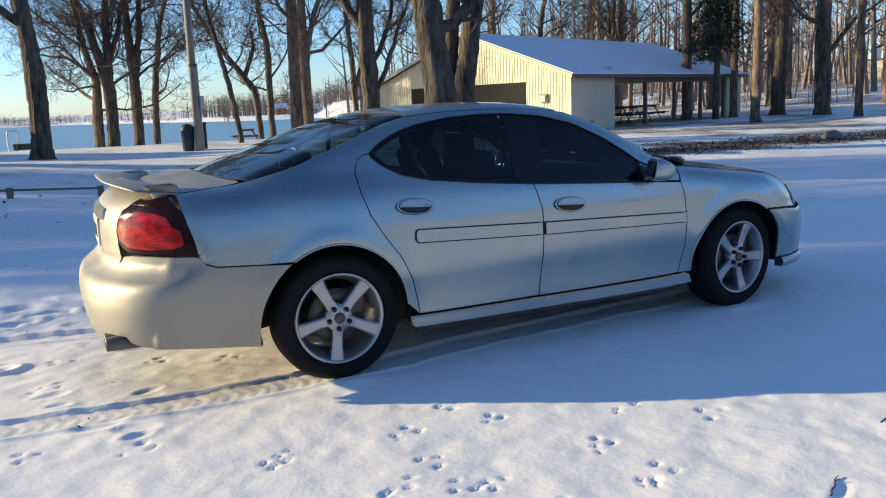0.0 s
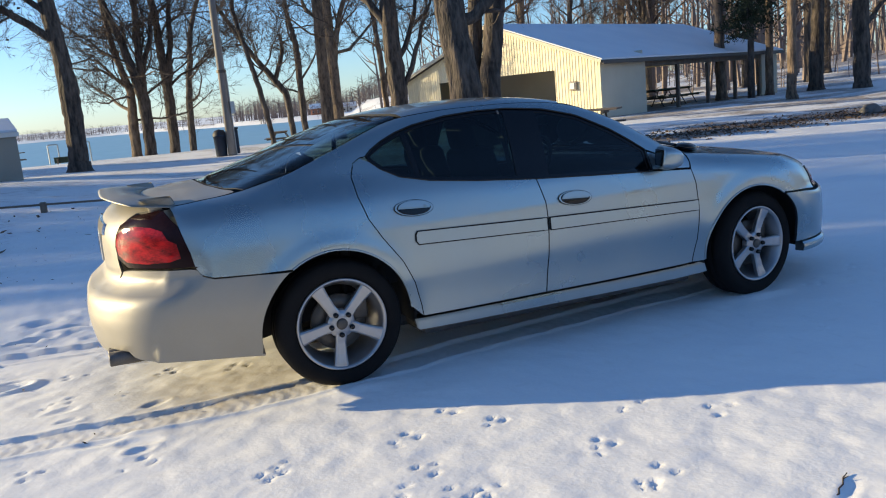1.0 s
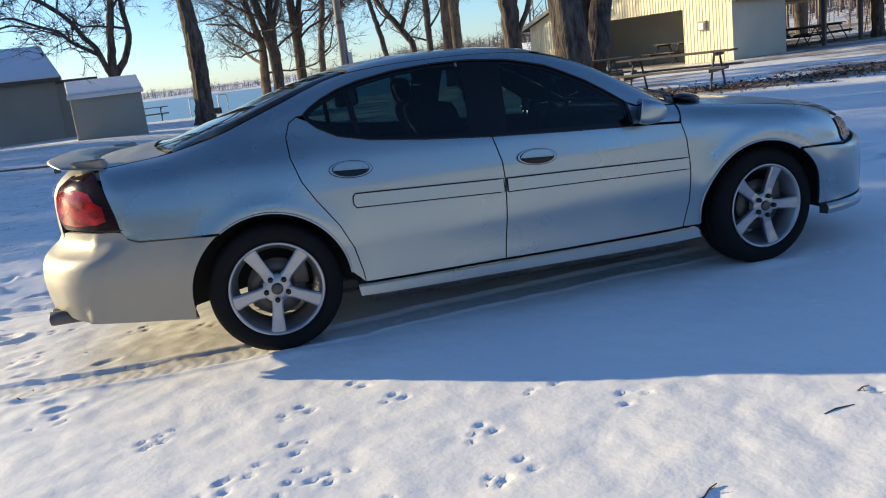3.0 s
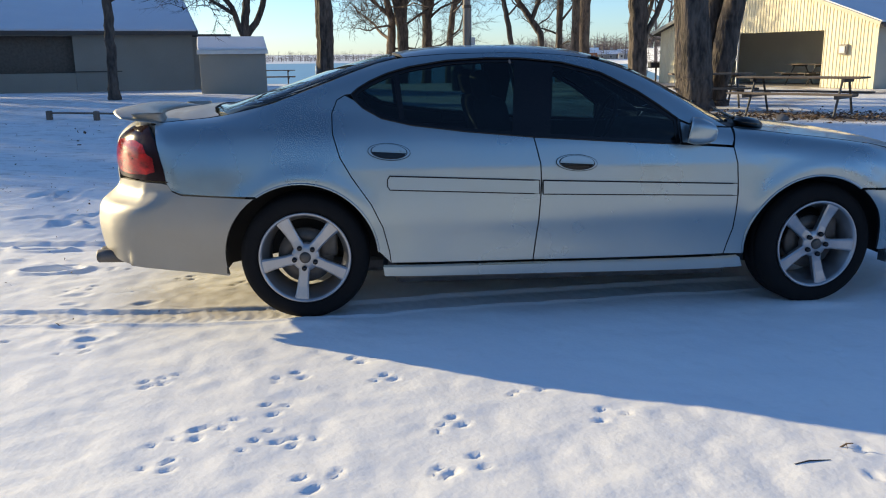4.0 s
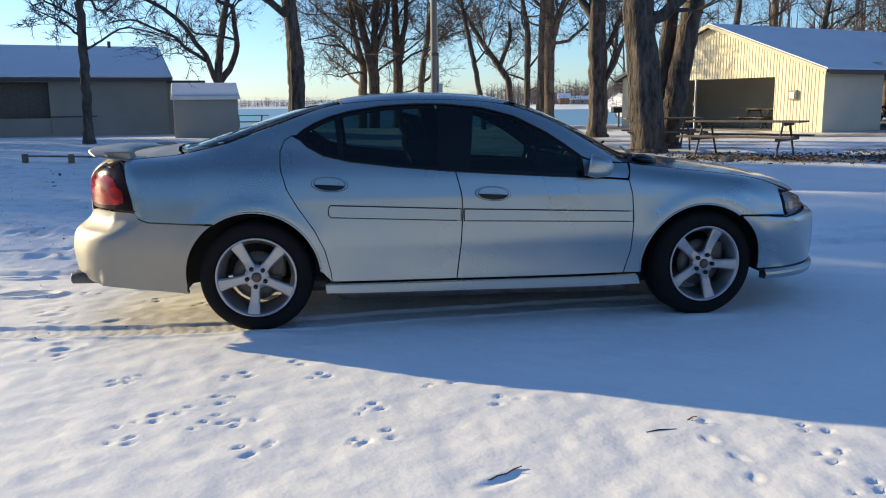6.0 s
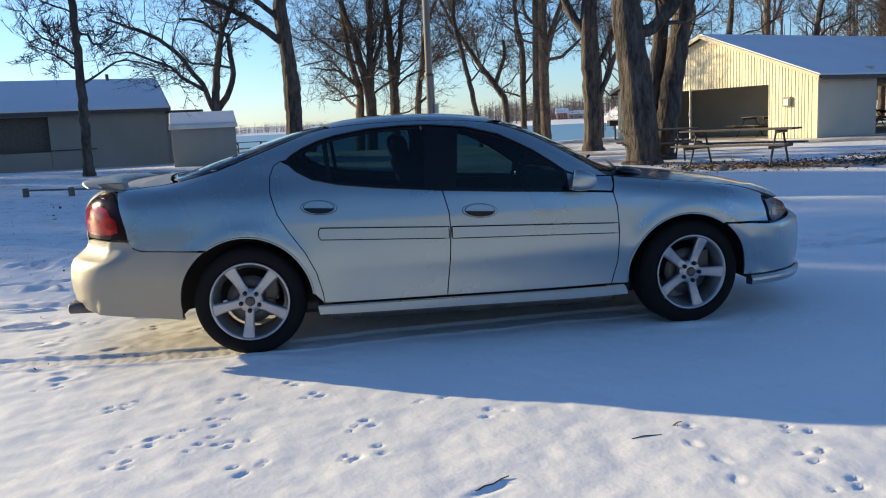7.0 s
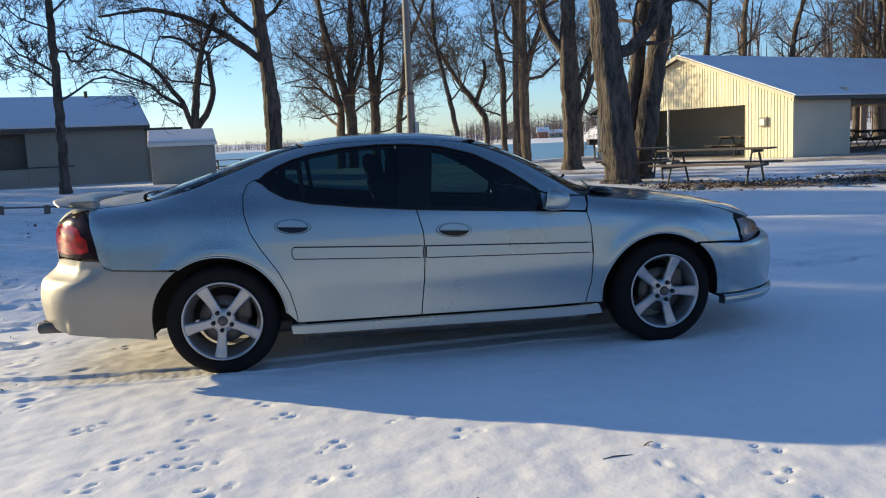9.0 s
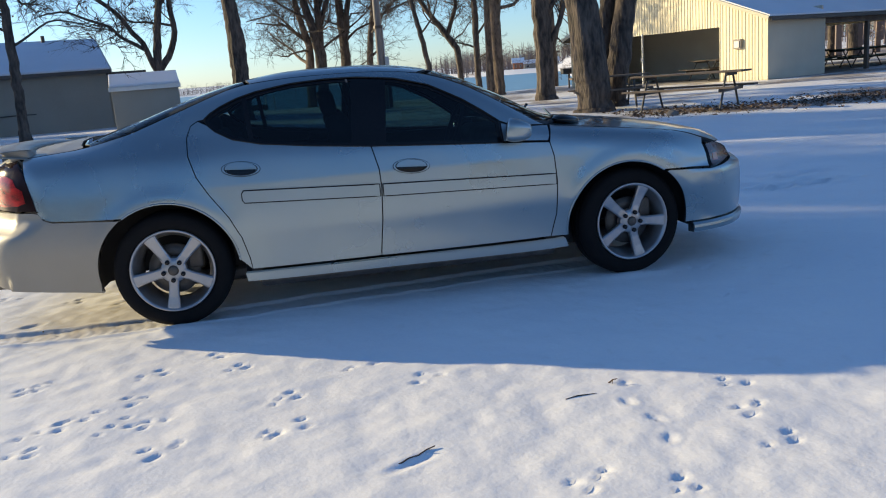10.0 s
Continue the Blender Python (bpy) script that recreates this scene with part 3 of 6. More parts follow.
def siding_sheet(w0, w1, z0, u, name="siding_sheet"):
    """Ribbed sheet on a gable wall, following the rake, of some thickness."""
    verts, faces = [], []
    steps = []
    w = w0
    while w < w1 - 1e-6:
        e = min(w + 0.155, w1)
        for a, d in ((0, 0), (0.55, 0), (0.65, 0.018), (0.85, 0.018), (0.95, 0)):
            steps.append((w + a * (e - w), d))
        w = e
    steps.append((w1, 0))
    for w, d in steps:
        for x in (u - d, u + 0.06):
            verts += [(x, w, z0), (x, w, roof_z(w) - 0.03)]
    for i in range(len(steps) - 1):
        a, b = 4 * i, 4 * i + 4
        faces += [(a, b, b + 1, a + 1), (a + 2, a + 3, b + 3, b + 2), (a, a + 2, b + 2, b), (a + 1, b + 1, b + 3, a + 3)]
    e = len(verts) - 4
    faces += [(0, 1, 3, 2), (e, e + 2, e + 3, e + 1)]
    return mesh(name, verts, faces, SIDING, shelter, smooth=False)


edges = [0, 0.73, 1.46, 2.19]
for a, b in zip(edges, edges[1:]):
    siding_sheet(a + 0.002, b - 0.002, BASE, 0)
top = np.linspace(2.19, 8.77, 10)
for a, b in zip(top, top[1:]):
    siding_sheet(a + 0.002, b - 0.002, 2.256, 0)
for a, b in ((8.77, 9.49), (9.49, 10.2), (10.2, W)):
    siding_sheet(a + 0.002, b - 0.002, BASE, 0)
for k in range(12):
    siding_sheet(k * W / 12 + 0.002, (k + 1) * W / 12 - 0.002, 2.256 if 0 < k < 11 else BASE, L - 0.06)
for w, u0, u1 in ((0.0, 0.064, 3.41), (0.0, 15.1, L - 0.07), (W, 0.064, 3.41), (W, 15.1, L - 0.07)):
    part("side_wall", box((u1 - u0, 0.10, 2.33 - BASE), ((u0 + u1) / 2, w + (0.05 if w == 0 else -0.05), (2.33 + BASE) / 2), 0.004), STUCCO, shelter, "smooth pale side wall panel")
for s in (0, 1):
    w0, w1 = (-OV, W / 2) if s == 0 else (W + OV, W / 2)
    z0, z1 = EAVE, PEAK
    for nm, lift, thick, m, ext in (("roof_deck", 0.0, 0.07, DARKTRIM, 0.28), ("snow_cover", 0.075, 0.06, ROOFSNOW, 0.24)):
        v = []
        for u in (-ext, L + ext):
            for ww, zz in ((w0, z0), (w1, z1)):
                v += [(u, ww, zz + lift), (u, ww, zz + lift + thick)]
        f = [(0, 1, 3, 2), (4, 6, 7, 5), (0, 4, 5, 1), (2, 3, 7, 6), (1, 5, 7, 3), (0, 2, 6, 4)]
        mesh(nm, v, f, m, shelter, smooth=False)
    run = math.hypot(W / 2 + OV, z1 - z0)
    ang = math.atan2(z1 - z0, w1 - w0)
    for u in (-0.30, L + 0.30):
        part("rake_trim", box((0.04, run, 0.13), (u, (w0 + w1) / 2, (z0 + z1) / 2 + 0.02), 0.004, Matrix.Rotation(ang, 4, "X")), STUCCO, shelter, "pale rake board")
    part("gutter", box((L + 0.5, 0.09, 0.13), (L / 2, w0 + (-0.05 if s == 0 else 0.05), EAVE - 0.02), 0.015), DARKTRIM, shelter, "dark eave gutter")
    part("eave_beam", box((11.6, 0.14, 0.22), (9.25, 0.09 if s == 0 else W - 0.09, 2.2), 0.005), TIMBER, shelter)
    for u in (6.3, 9.2, 12.1, 14.9):
        part("post", box((0.15, 0.15, 2.1 - BASE), (u, 0.09 if s == 0 else W - 0.09, (2.1 + BASE) / 2), 0.008), TIMBER, shelter)
for u in (3.5, 6.3, 9.2, 12.1, 14.9):
    part("truss_chord", box((0.08, W - 0.2, 0.18), (u, W / 2, 2.42), 0.004), TIMBER, shelter)
part("partition", box((0.10, W - 0.25, 2.6), (3.40, W / 2, 1.48), 0.004), STUCCO, shelter, "plain inner partition wall")
part("slab", box((L + 0.3, W + 0.3, 0.16), (L / 2, W / 2, BASE - 0.06), 0.01), CONCRETE, shelter, "concrete floor slab")
part("wall_vent", box((0.12, 0.34, 0.36), (-0.06, 1.28, 1.56), 0.02), CONCRETE, shelter, "tan wall vent box")
part("vent_cover", box((0.03, 0.22, 0.24), (-0.135, 1.28, 1.55), 0.008), WHITETRIM, shelter)
part("opening_post", rod((-0.10, 6.15, BASE - 0.1), (-0.10, 6.15, 2.3), 0.05), GALV, shelter, "galvanised steel post")
part("switch_box", box((0.06, 0.10, 0.16), (-0.16, 6.15, 1.25), 0.01), WHITETRIM, shelter)
part("corner_trim", box((0.05, 0.10, EAVE - BASE - 0.1), (-0.03, 0.02, (EAVE + BASE) / 2 - 0.05), 0.004), SIDING, shelter)
for u, w, r in ((1.9, 4.2, 80), (5.2, 2.4, 5), (8.2, 2.2, 0), (11.0, 2.6, 3), (7.4, 6.0, 90), (12.4, 6.6, 0), (4.4, 7.8, 90)):
    p = SHELTER @ Vector((u, w, BASE + 0.02))
    picnic_table(p, r + math.degrees(0.40), GREENPAINT if w < 3 else TIMBER, label="dark wooden picnic table on the shelter's concrete floor")

SHED = Matrix.Translation((-7.41, 25.73, 0.27)) @ Matrix.Rotation(radians(198.6), 4, "Z")
long_shed = thing("long_shed", "long painted block building with a snowy gable roof and dark opening", "building", SHED)
# local x runs along the front away from its corner, y towards the camera
SW, SD, SH, RISE = 15.0, 7.4, 2.05, 1.26
part("front_wall", box((3.95, 0.2, SH), (2.125, -0.35, SH / 2), 0.01), BLOCK, long_shed)
part("front_wall", box((SW - 7.15, 0.2, SH), (7.15 + (SW - 7.15) / 2, -0.35, SH / 2), 0.01), BLOCK, long_shed)
part("front_wall", box((3.04, 0.2, 0.72), (5.625, -0.35, 0.36), 0.01), BLOCK, long_shed, "low wall under the opening")
part("lintel", box((3.04, 0.2, 0.10), (5.625, -0.35, SH - 0.05), 0.01), BLOCK, long_shed)
# dark sheet put in for the shade inside the open front
part("opening_back", box((3.2, 0.05, 1.4), (5.625, -0.85, 1.35), 0.0), STEEL, long_shed, "dark sheet for the unlit depth of the opening")
for x in (0.35, SW - 0.1):
    v = [(x, -0.45, 0), (x, -SD + 0.4, 0), (x, -SD + 0.4, SH), (x, -SD / 2 - 0.05, SH + RISE - 0.12), (x, -0.45, SH)]
    v += [(p + 0.18 if x < 1 else p - 0.18, q, z) for p, q, z in v]
    mesh("end_wall", v, [(0, 1, 2, 3, 4), (5, 9, 8, 7, 6), (0, 5, 6, 1), (1, 6, 7, 2), (2, 7, 8, 3), (3, 8, 9, 4), (4, 9, 5, 0)], BLOCK, long_shed, smooth=False)
part("back_wall", box((SW - 0.2, 0.2, SH), (SW / 2, -SD + 0.35, SH / 2), 0.01), BLOCK, long_shed)
part("wall_rail", rod((2.6, -0.20, 0.76), (4.6, -0.20, 0.76), 0.018, sides=8), DARKTRIM, long_shed, "thin dark rail on the wall")
for nm, lift, thick, m, e in (("roof_deck", 0.0, 0.06, DARKTRIM, 0.0), ("snow_cover", 0.064, 0.06, ROOFSNOW, -0.02)):
    for q0, q1 in ((0.0, -SD / 2), (-SD, -SD / 2)):
        v = [(x, y, z + lift + d) for x in (-e, SW + 0.2 + e) for y, z in ((q0 + (e if q0 == 0 else -e), SH), (q1, SH + RISE)) for d in (0, thick)]
        mesh(nm, v, [(0, 1, 3, 2), (4, 6, 7, 5), (0, 4, 5, 1), (2, 3, 7, 6), (1, 5, 7, 3), (0, 2, 6, 4)], m, long_shed, smooth=False)
part("eave_trim", box((SW + 0.2, 0.04, 0.13), (SW / 2 + 0.1, 0.022, SH + 0.0), 0.006), DARKTRIM, long_shed, "dark eave board")
part("rake_trim", box((0.04, math.hypot(SD / 2, RISE), 0.12), (-0.022, -SD / 4, SH + RISE / 2 + 0.01), 0.006, Matrix.Rotation(-math.atan2(RISE, SD / 2), 4, "X")), WHITETRIM, long_shed, "pale rake board")
part("roof_pipe", rod((1.85, -SD / 2 + 0.15, SH + RISE - 0.12), (1.85, -SD / 2 + 0.15, SH + RISE + 0.30), 0.07), STEEL, long_shed, "short roof vent pipe")

annex = thing("flat_roof_annex", "flat-roofed painted block annex beside the long shed", "building", SHED)
part("wall", box((1.55, 2.4, 1.93), (-0.45, -1.7, 0.965), 0.02), BLOCK, annex)
part("roof_slab", box((1.62, 2.5, 0.10), (-0.45, -1.7, 1.98), 0.02), DARKTRIM, annex)

small_shed = thing("small_shed", "small painted shed with a snow-covered lean-to roof", "shed", pose(-4.92, 18.1, 0.36, 0, 0, 11))
part("front_wall", box((1.74, 0.10, 1.22), (0, 0.05, 0.61), 0.008), BLOCK, small_shed)
for s in (-1, 1):
    v = [(s * 0.87, 0.104, 0), (s * 0.87, 1.0, 0), (s * 0.87, 1.0, 1.50), (s * 0.87, 0.104, 1.22)]
    v += [(x - s * 0.1, y, z) for x, y, z in v]
    mesh("side_wall", v, [(0, 1, 2, 3), (4, 7, 6, 5), (0, 4, 5, 1), (1, 5, 6, 2), (2, 6, 7, 3), (3, 7, 4, 0)], BLOCK, small_shed, smooth=False)
part("back_wall", box((1.74, 0.10, 1.48), (0, 1.055, 0.74), 0.008), BLOCK, small_shed)
tilt = Matrix.Rotation(math.atan2(0.30, 1.1), 4, "X")
part("roof_board", box((1.84, 1.26, 0.05), (0, 0.53, 1.405), 0.006, tilt), DARKTRIM, small_shed)
part("fascia", box((1.86, 0.03, 0.11), (0, -0.10, 1.22), 0.006), WHITETRIM, small_shed, "pale fascia board")
part("snow_cover", box((1.82, 1.25, 0.07), (0, 0.53, 1.467), 0.022, tilt), ROOFSNOW, small_shed)


def far_house(at, turn, w, d, h, wall, label):
    t = thing("lake_house", label, "house", pose(*at, 0, 0, turn), "houses on the far shore")
    part("wall", box((w, d, h), (0, 0, h / 2), 0.05), wall, t)
    v = [(-w / 2 - 0.4, -d / 2 - 0.5, h), (w / 2 + 0.4, -d / 2 - 0.5, h), (w / 2 + 0.4, d / 2 + 0.5, h), (-w / 2 - 0.4, d / 2 + 0.5, h), (-w / 2 - 0.4, 0, h * 1.75), (w / 2 + 0.4, 0, h * 1.75)]
    mesh("roof", v, [(0, 1, 5, 4), (2, 3, 4, 5), (0, 4, 3), (1, 2, 5), (0, 3, 2, 1)], ROOFSNOW, t, smooth=False)
    for x in (-w * 0.28, w * 0.2):
        win = part("window", box((w * 0.16, 0.12, h * 0.35), (x, -d / 2 - 0.03, h * 0.55), 0.01), WHITETRIM, t)
        part("pane", box((w * 0.13, 0.05, h * 0.30), (x, -d / 2 - 0.10, h * 0.55), 0.005), PLASTIC, win)
    part("chimney", box((0.8, 0.8, 1.6), (w * 0.25, 0.3, h * 1.7), 0.03), CONCRETE, t)


for x, y, turn, w, d, h, m, label in ((58.0, 226, -12, 2.8, 3.0, 1.9, BRICKRED, "red-brown boarded lake house with a snowy roof"),
                                      (70.5, 236, -15, 4.2, 3.6, 1.7, WHITETRIM, "white lake house with a snowy roof"),
                                      (63.6, 231, -14, 5, 4, 1.5, BLOCK, "grey lake house among bare trees"),
                                      (72.8, 50, 30, 6.4, 4.6, 2.0, STUCCO, "pale cabin on the snowy rise")):
    far_house((x, y, float(terrain(x, y)) - 0.2), turn, w, d, h, m, label)

# ---- trees ----
FINE = [1.0]  # how stout the last twigs are
def grow(r, start, way, length, radius, level, wood, twigs, ends, lift=0.12):
    """One branch as a wandering tapered tube, and those that spring from it."""
    n = (7, 6, 5, 3)[level]
    d, turns = np.array(way, float), r.normal(0, 0.24 + 0.05 * level, (n, 3))
    pts = [np.array(start, float)]
    for k in range(n - 1):
        d = d + turns[k]
        d[2] += lift
        d = d / math.sqrt(d @ d)
        pts.append(pts[-1] + d * (length / (n - 1)))
    branch(r, pts, radius * np.linspace(1, 0.28, n) ** 0.9, level, wood, twigs, ends)


def smoothed(pts, radii, r):
    """Twice as many points on a curve through those given, a little crooked."""
    p = np.concatenate([[2 * pts[0] - pts[1]], pts, [2 * pts[-1] - pts[-2]]])
    mid = (-p[:-3] + 9 * p[1:-2] + 9 * p[2:-1] - p[3:]) / 16
    mid = mid + r.normal(0, 0.03, mid.shape) * np.linalg.norm(np.diff(pts, axis=0), axis=1)[:, None]
    out, rad = np.empty((2 * len(pts) - 1, 3)), np.empty(2 * len(pts) - 1)
    out[::2], out[1::2] = pts, mid
    rad[::2], rad[1::2] = radii, (np.asarray(radii)[1:] + np.asarray(radii)[:-1]) / 2
    return out, rad


def branch(r, pts, radii, level, wood, twigs, ends):
    pts = np.array(pts, float)
    if level == 1:
        pts, radii = smoothed(pts, radii, r)
    v, f = wood if level <= 1 else twigs
    tube(pts, radii, (12, 6, 3, 3)[level], v, f)
    if level == 3:
        ends.append((pts[0], pts[1], pts[2]))
        return
    seg = np.sqrt((np.diff(pts, axis=0) ** 2).sum(1))
    total = seg.sum()
    for k in range((0, 11, 8)[level]):
        s = r.uniform(0.18, 1.0) * (len(pts) - 1)
        i = min(int(s), len(pts) - 2)
        p = pts[i] + (pts[i + 1] - pts[i]) * (s - i)
        along = (pts[i + 1] - pts[i]) / (seg[i] + 1e-9)
        side = r.normal(0, 1, 3)
        side = side - along * (side @ along)
        side /= math.sqrt(side @ side) + 1e-9
        d = along * r.uniform(0.35, 0.9) + side * r.uniform(0.6, 1.0)
        d[2] += 0.1
        rad = np.interp(s, range(len(radii)), radii) * r.uniform(0.26, 0.44)
        grow(r, p, d / math.sqrt(d @ d), total * r.uniform(0.34, 0.62) * (1.1 - 0.35 * s / len(pts)), max(rad, 0.0095 * FINE[0]), level + 1, wood, twigs, ends, 0.10)


def sprays(r, ends, each, verts, faces):
    """The last twigs, as thin pointed three-sided spikes along the ends of the branches."""
    e = np.array(ends)
    k = len(e) * each
    w = np.repeat(np.arange(len(e)), each)
    s = r.uniform(0.1, 1.0, k)[:, None] * 2
    a, b, c = e[w, 0], e[w, 1], e[w, 2]
    p = np.where(s < 1, a + (b - a) * s, b + (c - b) * (s - 1))
    long = np.linalg.norm(c - a, axis=1)[:, None]
    d = (c - a) / (long + 1e-9) + r.normal(0, 0.55, (k, 3)) + (0, 0, 0.12)
    d /= np.linalg.norm(d, axis=1)[:, None]
    tip = p + d * r.uniform(0.25, 0.65, (k, 1)) * np.clip(long, 0.4, 1.1)
    u = np.cross(d, (0.3, 0.5, 0.8))
    u /= np.linalg.norm(u, axis=1)[:, None] + 1e-9
    v = np.cross(d, u)
    rad = 0.0062 * FINE[0]
    ring = [p + rad * (math.cos(q) * u + math.sin(q) * v) for q in (0, 2.094, 4.189)]
    n = len(verts)
    allv = np.stack(ring + [tip], 1).reshape(-1, 3)
    verts.extend(map(tuple, allv))
    base = n + 4 * np.arange(k)[:, None]
    faces.extend(map(tuple, np.concatenate([base + q for q in ((0, 1, 3), (1, 2, 3), (2, 0, 3))]).tolist()))
    return tip


def tree(path, seed, limbs=(), height=13.0, low=2.4, count=9, bark=BARK, reach=4.6, label="tall bare oak with dark furrowed bark", leaves=0, droop=0.16):
    """A bare tree from its trunk's points (x, y, z, radius) and those of its main limbs; the rest grows."""
    r = np.random.default_rng(seed)
    base = np.array(path[0][:3])
    p = np.array(path, float)
    pts, radii = list(p[:, :3] - base), list(p[:, 3])
    pts[0] = pts[0] - (0, 0, 0.25)
    pts.insert(1, pts[0] * 0.4 + pts[1] * 0.6 * 0 + np.array((0, 0, 0.35)) * 1.0)
    radii.insert(1, radii[0] * 0.84)
    radii[0] *= 1.35
    d = pts[-1] - pts[-2]
    d /= np.linalg.norm(d)
    while pts[-1][2] < height:
        d = d + r.normal(0, 0.12, 3) + (0, 0, 0.15)
        d /= np.linalg.norm(d)
        pts.append(pts[-1] + d * 1.3)
        radii.append(max(radii[-1] * 0.84, 0.03))
    # a finer, slightly knobbly trunk
    s = np.arange(len(pts))
    fine = np.linspace(0, len(pts) - 1, 7 * len(pts))
    pp = np.array(pts)
    pp = np.stack([np.interp(fine, s, pp[:, k]) for k in range(3)], 1)
    pp[4:] += r.normal(0, 0.012, (len(pp) - 4, 3)) * np.array((1, 1, 0))
    rr = np.interp(fine, s, radii) * (1 + r.normal(0, 0.025, len(fine)))
    wood, twigs, ends = ([], []), ([], []), []
    sides = 44 if radii[0] > 0.45 else 20
    turn, high = np.meshgrid(np.arange(sides) / sides, pp[:, 2])
    wrapped = 0.5 + 0.5 * np.cos(2 * math.pi * turn), 0.5 + 0.5 * np.sin(2 * math.pi * turn)
    furrow = value_noise(wrapped[0] * 9 + 0.12 * high, wrapped[1] * 9, 1.0, seed) - 0.5 + 0.7 * (value_noise(turn * sides, high, 1.6, seed + 1) - 0.5)
    tube(pp, rr, sides, *wood, ripple=1 + 0.13 * furrow)
    for limb in limbs:
        l = np.array(limb, float)
        branch(r, *smoothed(l[:, :3] - base, l[:, 3], r), 1, wood, twigs, ends)
    for k in range(count):
        z = low + (height * 0.92 - low) * (k + r.uniform(0, 0.8)) / count
        i = int(np.argmin(abs(pp[:, 2] - z)))
        a = k * 2.4 + r.uniform(-0.5, 0.5)
        up = r.uniform(0.15, 0.75)
        w = np.array((math.cos(a), math.sin(a), up))
        grow(r, pp[i], w / np.linalg.norm(w), reach * r.uniform(0.7, 1.15) * (1.1 - 0.5 * z / height), rr[i] * r.uniform(0.24, 0.42), 1, wood, twigs, ends, droop)
    tips = sprays(r, ends, 8, *twigs)
    t = thing("bare_tree", label, "tree", Matrix.Translation(base), "bare trees in the park")
    mesh("trunk", *wood, bark, t)
    mesh("crown", *twigs, TWIG, t, "fine bare twigs", smooth=False)
    if leaves:
        v, f = [], []
        for i in r.choice(len(tips), min(leaves, len(tips)), False):
            c, a, b = tips[i], r.normal(0, 0.035, 3), r.normal(0, 0.02, 3)
            n = len(v)
            v += [tuple(c), tuple(c + a + b), tuple(c + 2 * a - (0, 0, 0.03)), tuple(c + a - b)]
            f.append((n, n + 1, n + 2, n + 3))
        mesh("leaves", v, f, LEAF, t, "few dry leaves still hanging", smooth=False)
    return t


t_a = tree([(-7.17, 14.97, 0.60, 0.135), (-7.14, 14.98, 2.11, 0.113), (-7.14, 14.98, 3.43, 0.096), (-7.13, 14.98, 4.72, 0.0847)], 31, (), 7.2, 1.9, 12, BARK, 2.5, droop=-0.02, label="slim bare tree leaning beside the long shed")
FINE[0] = 0.62
t_b = tree([(-5.30, 22.64, 0.43, 0.173), (-5.29, 22.64, 1.37, 0.153), (-5.28, 22.64, 2.10, 0.14)], 32,
           ([(-5.28, 22.64, 2.03, 0.127), (-4.66, 22.74, 3.07, 0.107), (-4.65, 22.74, 3.91, 0.0932), (-4.71, 22.73, 4.55, 0.0799), (-5.07, 22.68, 4.69, 0.0666), (-5.48, 22.61, 5.01, 0.0533), (-6.17, 22.51, 5.11, 0.0333)],
            [(-5.30, 22.64, 2.10, 0.107), (-5.61, 22.59, 3.01, 0.0932), (-6.11, 22.52, 3.76, 0.0799), (-7.15, 22.36, 4.64, 0.0666), (-7.72, 22.27, 4.86, 0.0533), (-8.36, 22.18, 5.13, 0.0333)],
            [(-5.57, 22.59, 2.80, 0.0732), (-6.16, 22.51, 3.18, 0.0599), (-6.56, 22.45, 3.59, 0.0533), (-7.63, 22.29, 4.06, 0.04), (-8.47, 22.16, 3.99, 0.02)],
            [(-4.65, 22.75, 3.50, 0.0466), (-5.42, 22.63, 3.65, 0.0366), (-5.94, 22.54, 3.72, 0.03), (-6.25, 22.50, 4.12, 0.02)]), 5.2, 3.8, 4, BARK, 1.8, leaves=500, label="spreading bare oak with crooked limbs behind the shed")
FINE[0] = 0.8
t_c = tree([(-2.79, 23.16, 0.39, 0.338), (-2.73, 23.16, 1.68, 0.279), (-2.73, 23.16, 2.85, 0.294), (-2.81, 23.16, 4.01, 0.242), (-2.91, 23.15, 4.98, 0.235)], 33,
           ([(-2.91, 23.14, 4.25, 0.132), (-4.00, 22.82, 5.09, 0.11), (-4.61, 22.78, 5.42, 0.0954), (-5.74, 22.71, 5.85, 0.0808), (-6.78, 22.64, 5.95, 0.0587), (-8.00, 22.57, 5.79, 0.0367)],
            [(-2.91, 23.14, 4.91, 0.11), (-3.94, 22.83, 5.92, 0.0881), (-4.18, 22.81, 6.45, 0.0661)]), 11, 4.9, 8, BARK, 3.6, leaves=300, label="stout bare oak with a knotted trunk at the lake shore")
FINE[0] = 0.85
t_d = tree([(-0.45, 35.61, 0.04, 0.271), (-0.39, 35.61, 1.94, 0.213), (-0.31, 35.60, 3.10, 0.174), (-0.63, 35.62, 4.40, 0.135)], 34, (), 9, 1.7, 18, PALEBARK, 4.2, droop=0.03)
t_d2 = tree([(0.15, 35.26, 0.04, 0.309), (0.19, 35.25, 2.67, 0.271), (-0.11, 35.27, 4.05, 0.203), (-0.49, 35.30, 5.57, 0.155)], 35,
            ([(0.19, 35.25, 3.00, 0.203), (0.23, 35.25, 4.60, 0.184), (0.37, 35.24, 6.52, 0.155), (0.44, 35.17, 8.72, 0.0967)],
             [(0.20, 35.25, 3.58, 0.135), (0.83, 35.20, 5.33, 0.116), (1.07, 35.19, 6.53, 0.0967), (1.41, 35.16, 8.24, 0.058)]), 13, 2.4, 15, BARK, 4.6, droop=0.05)
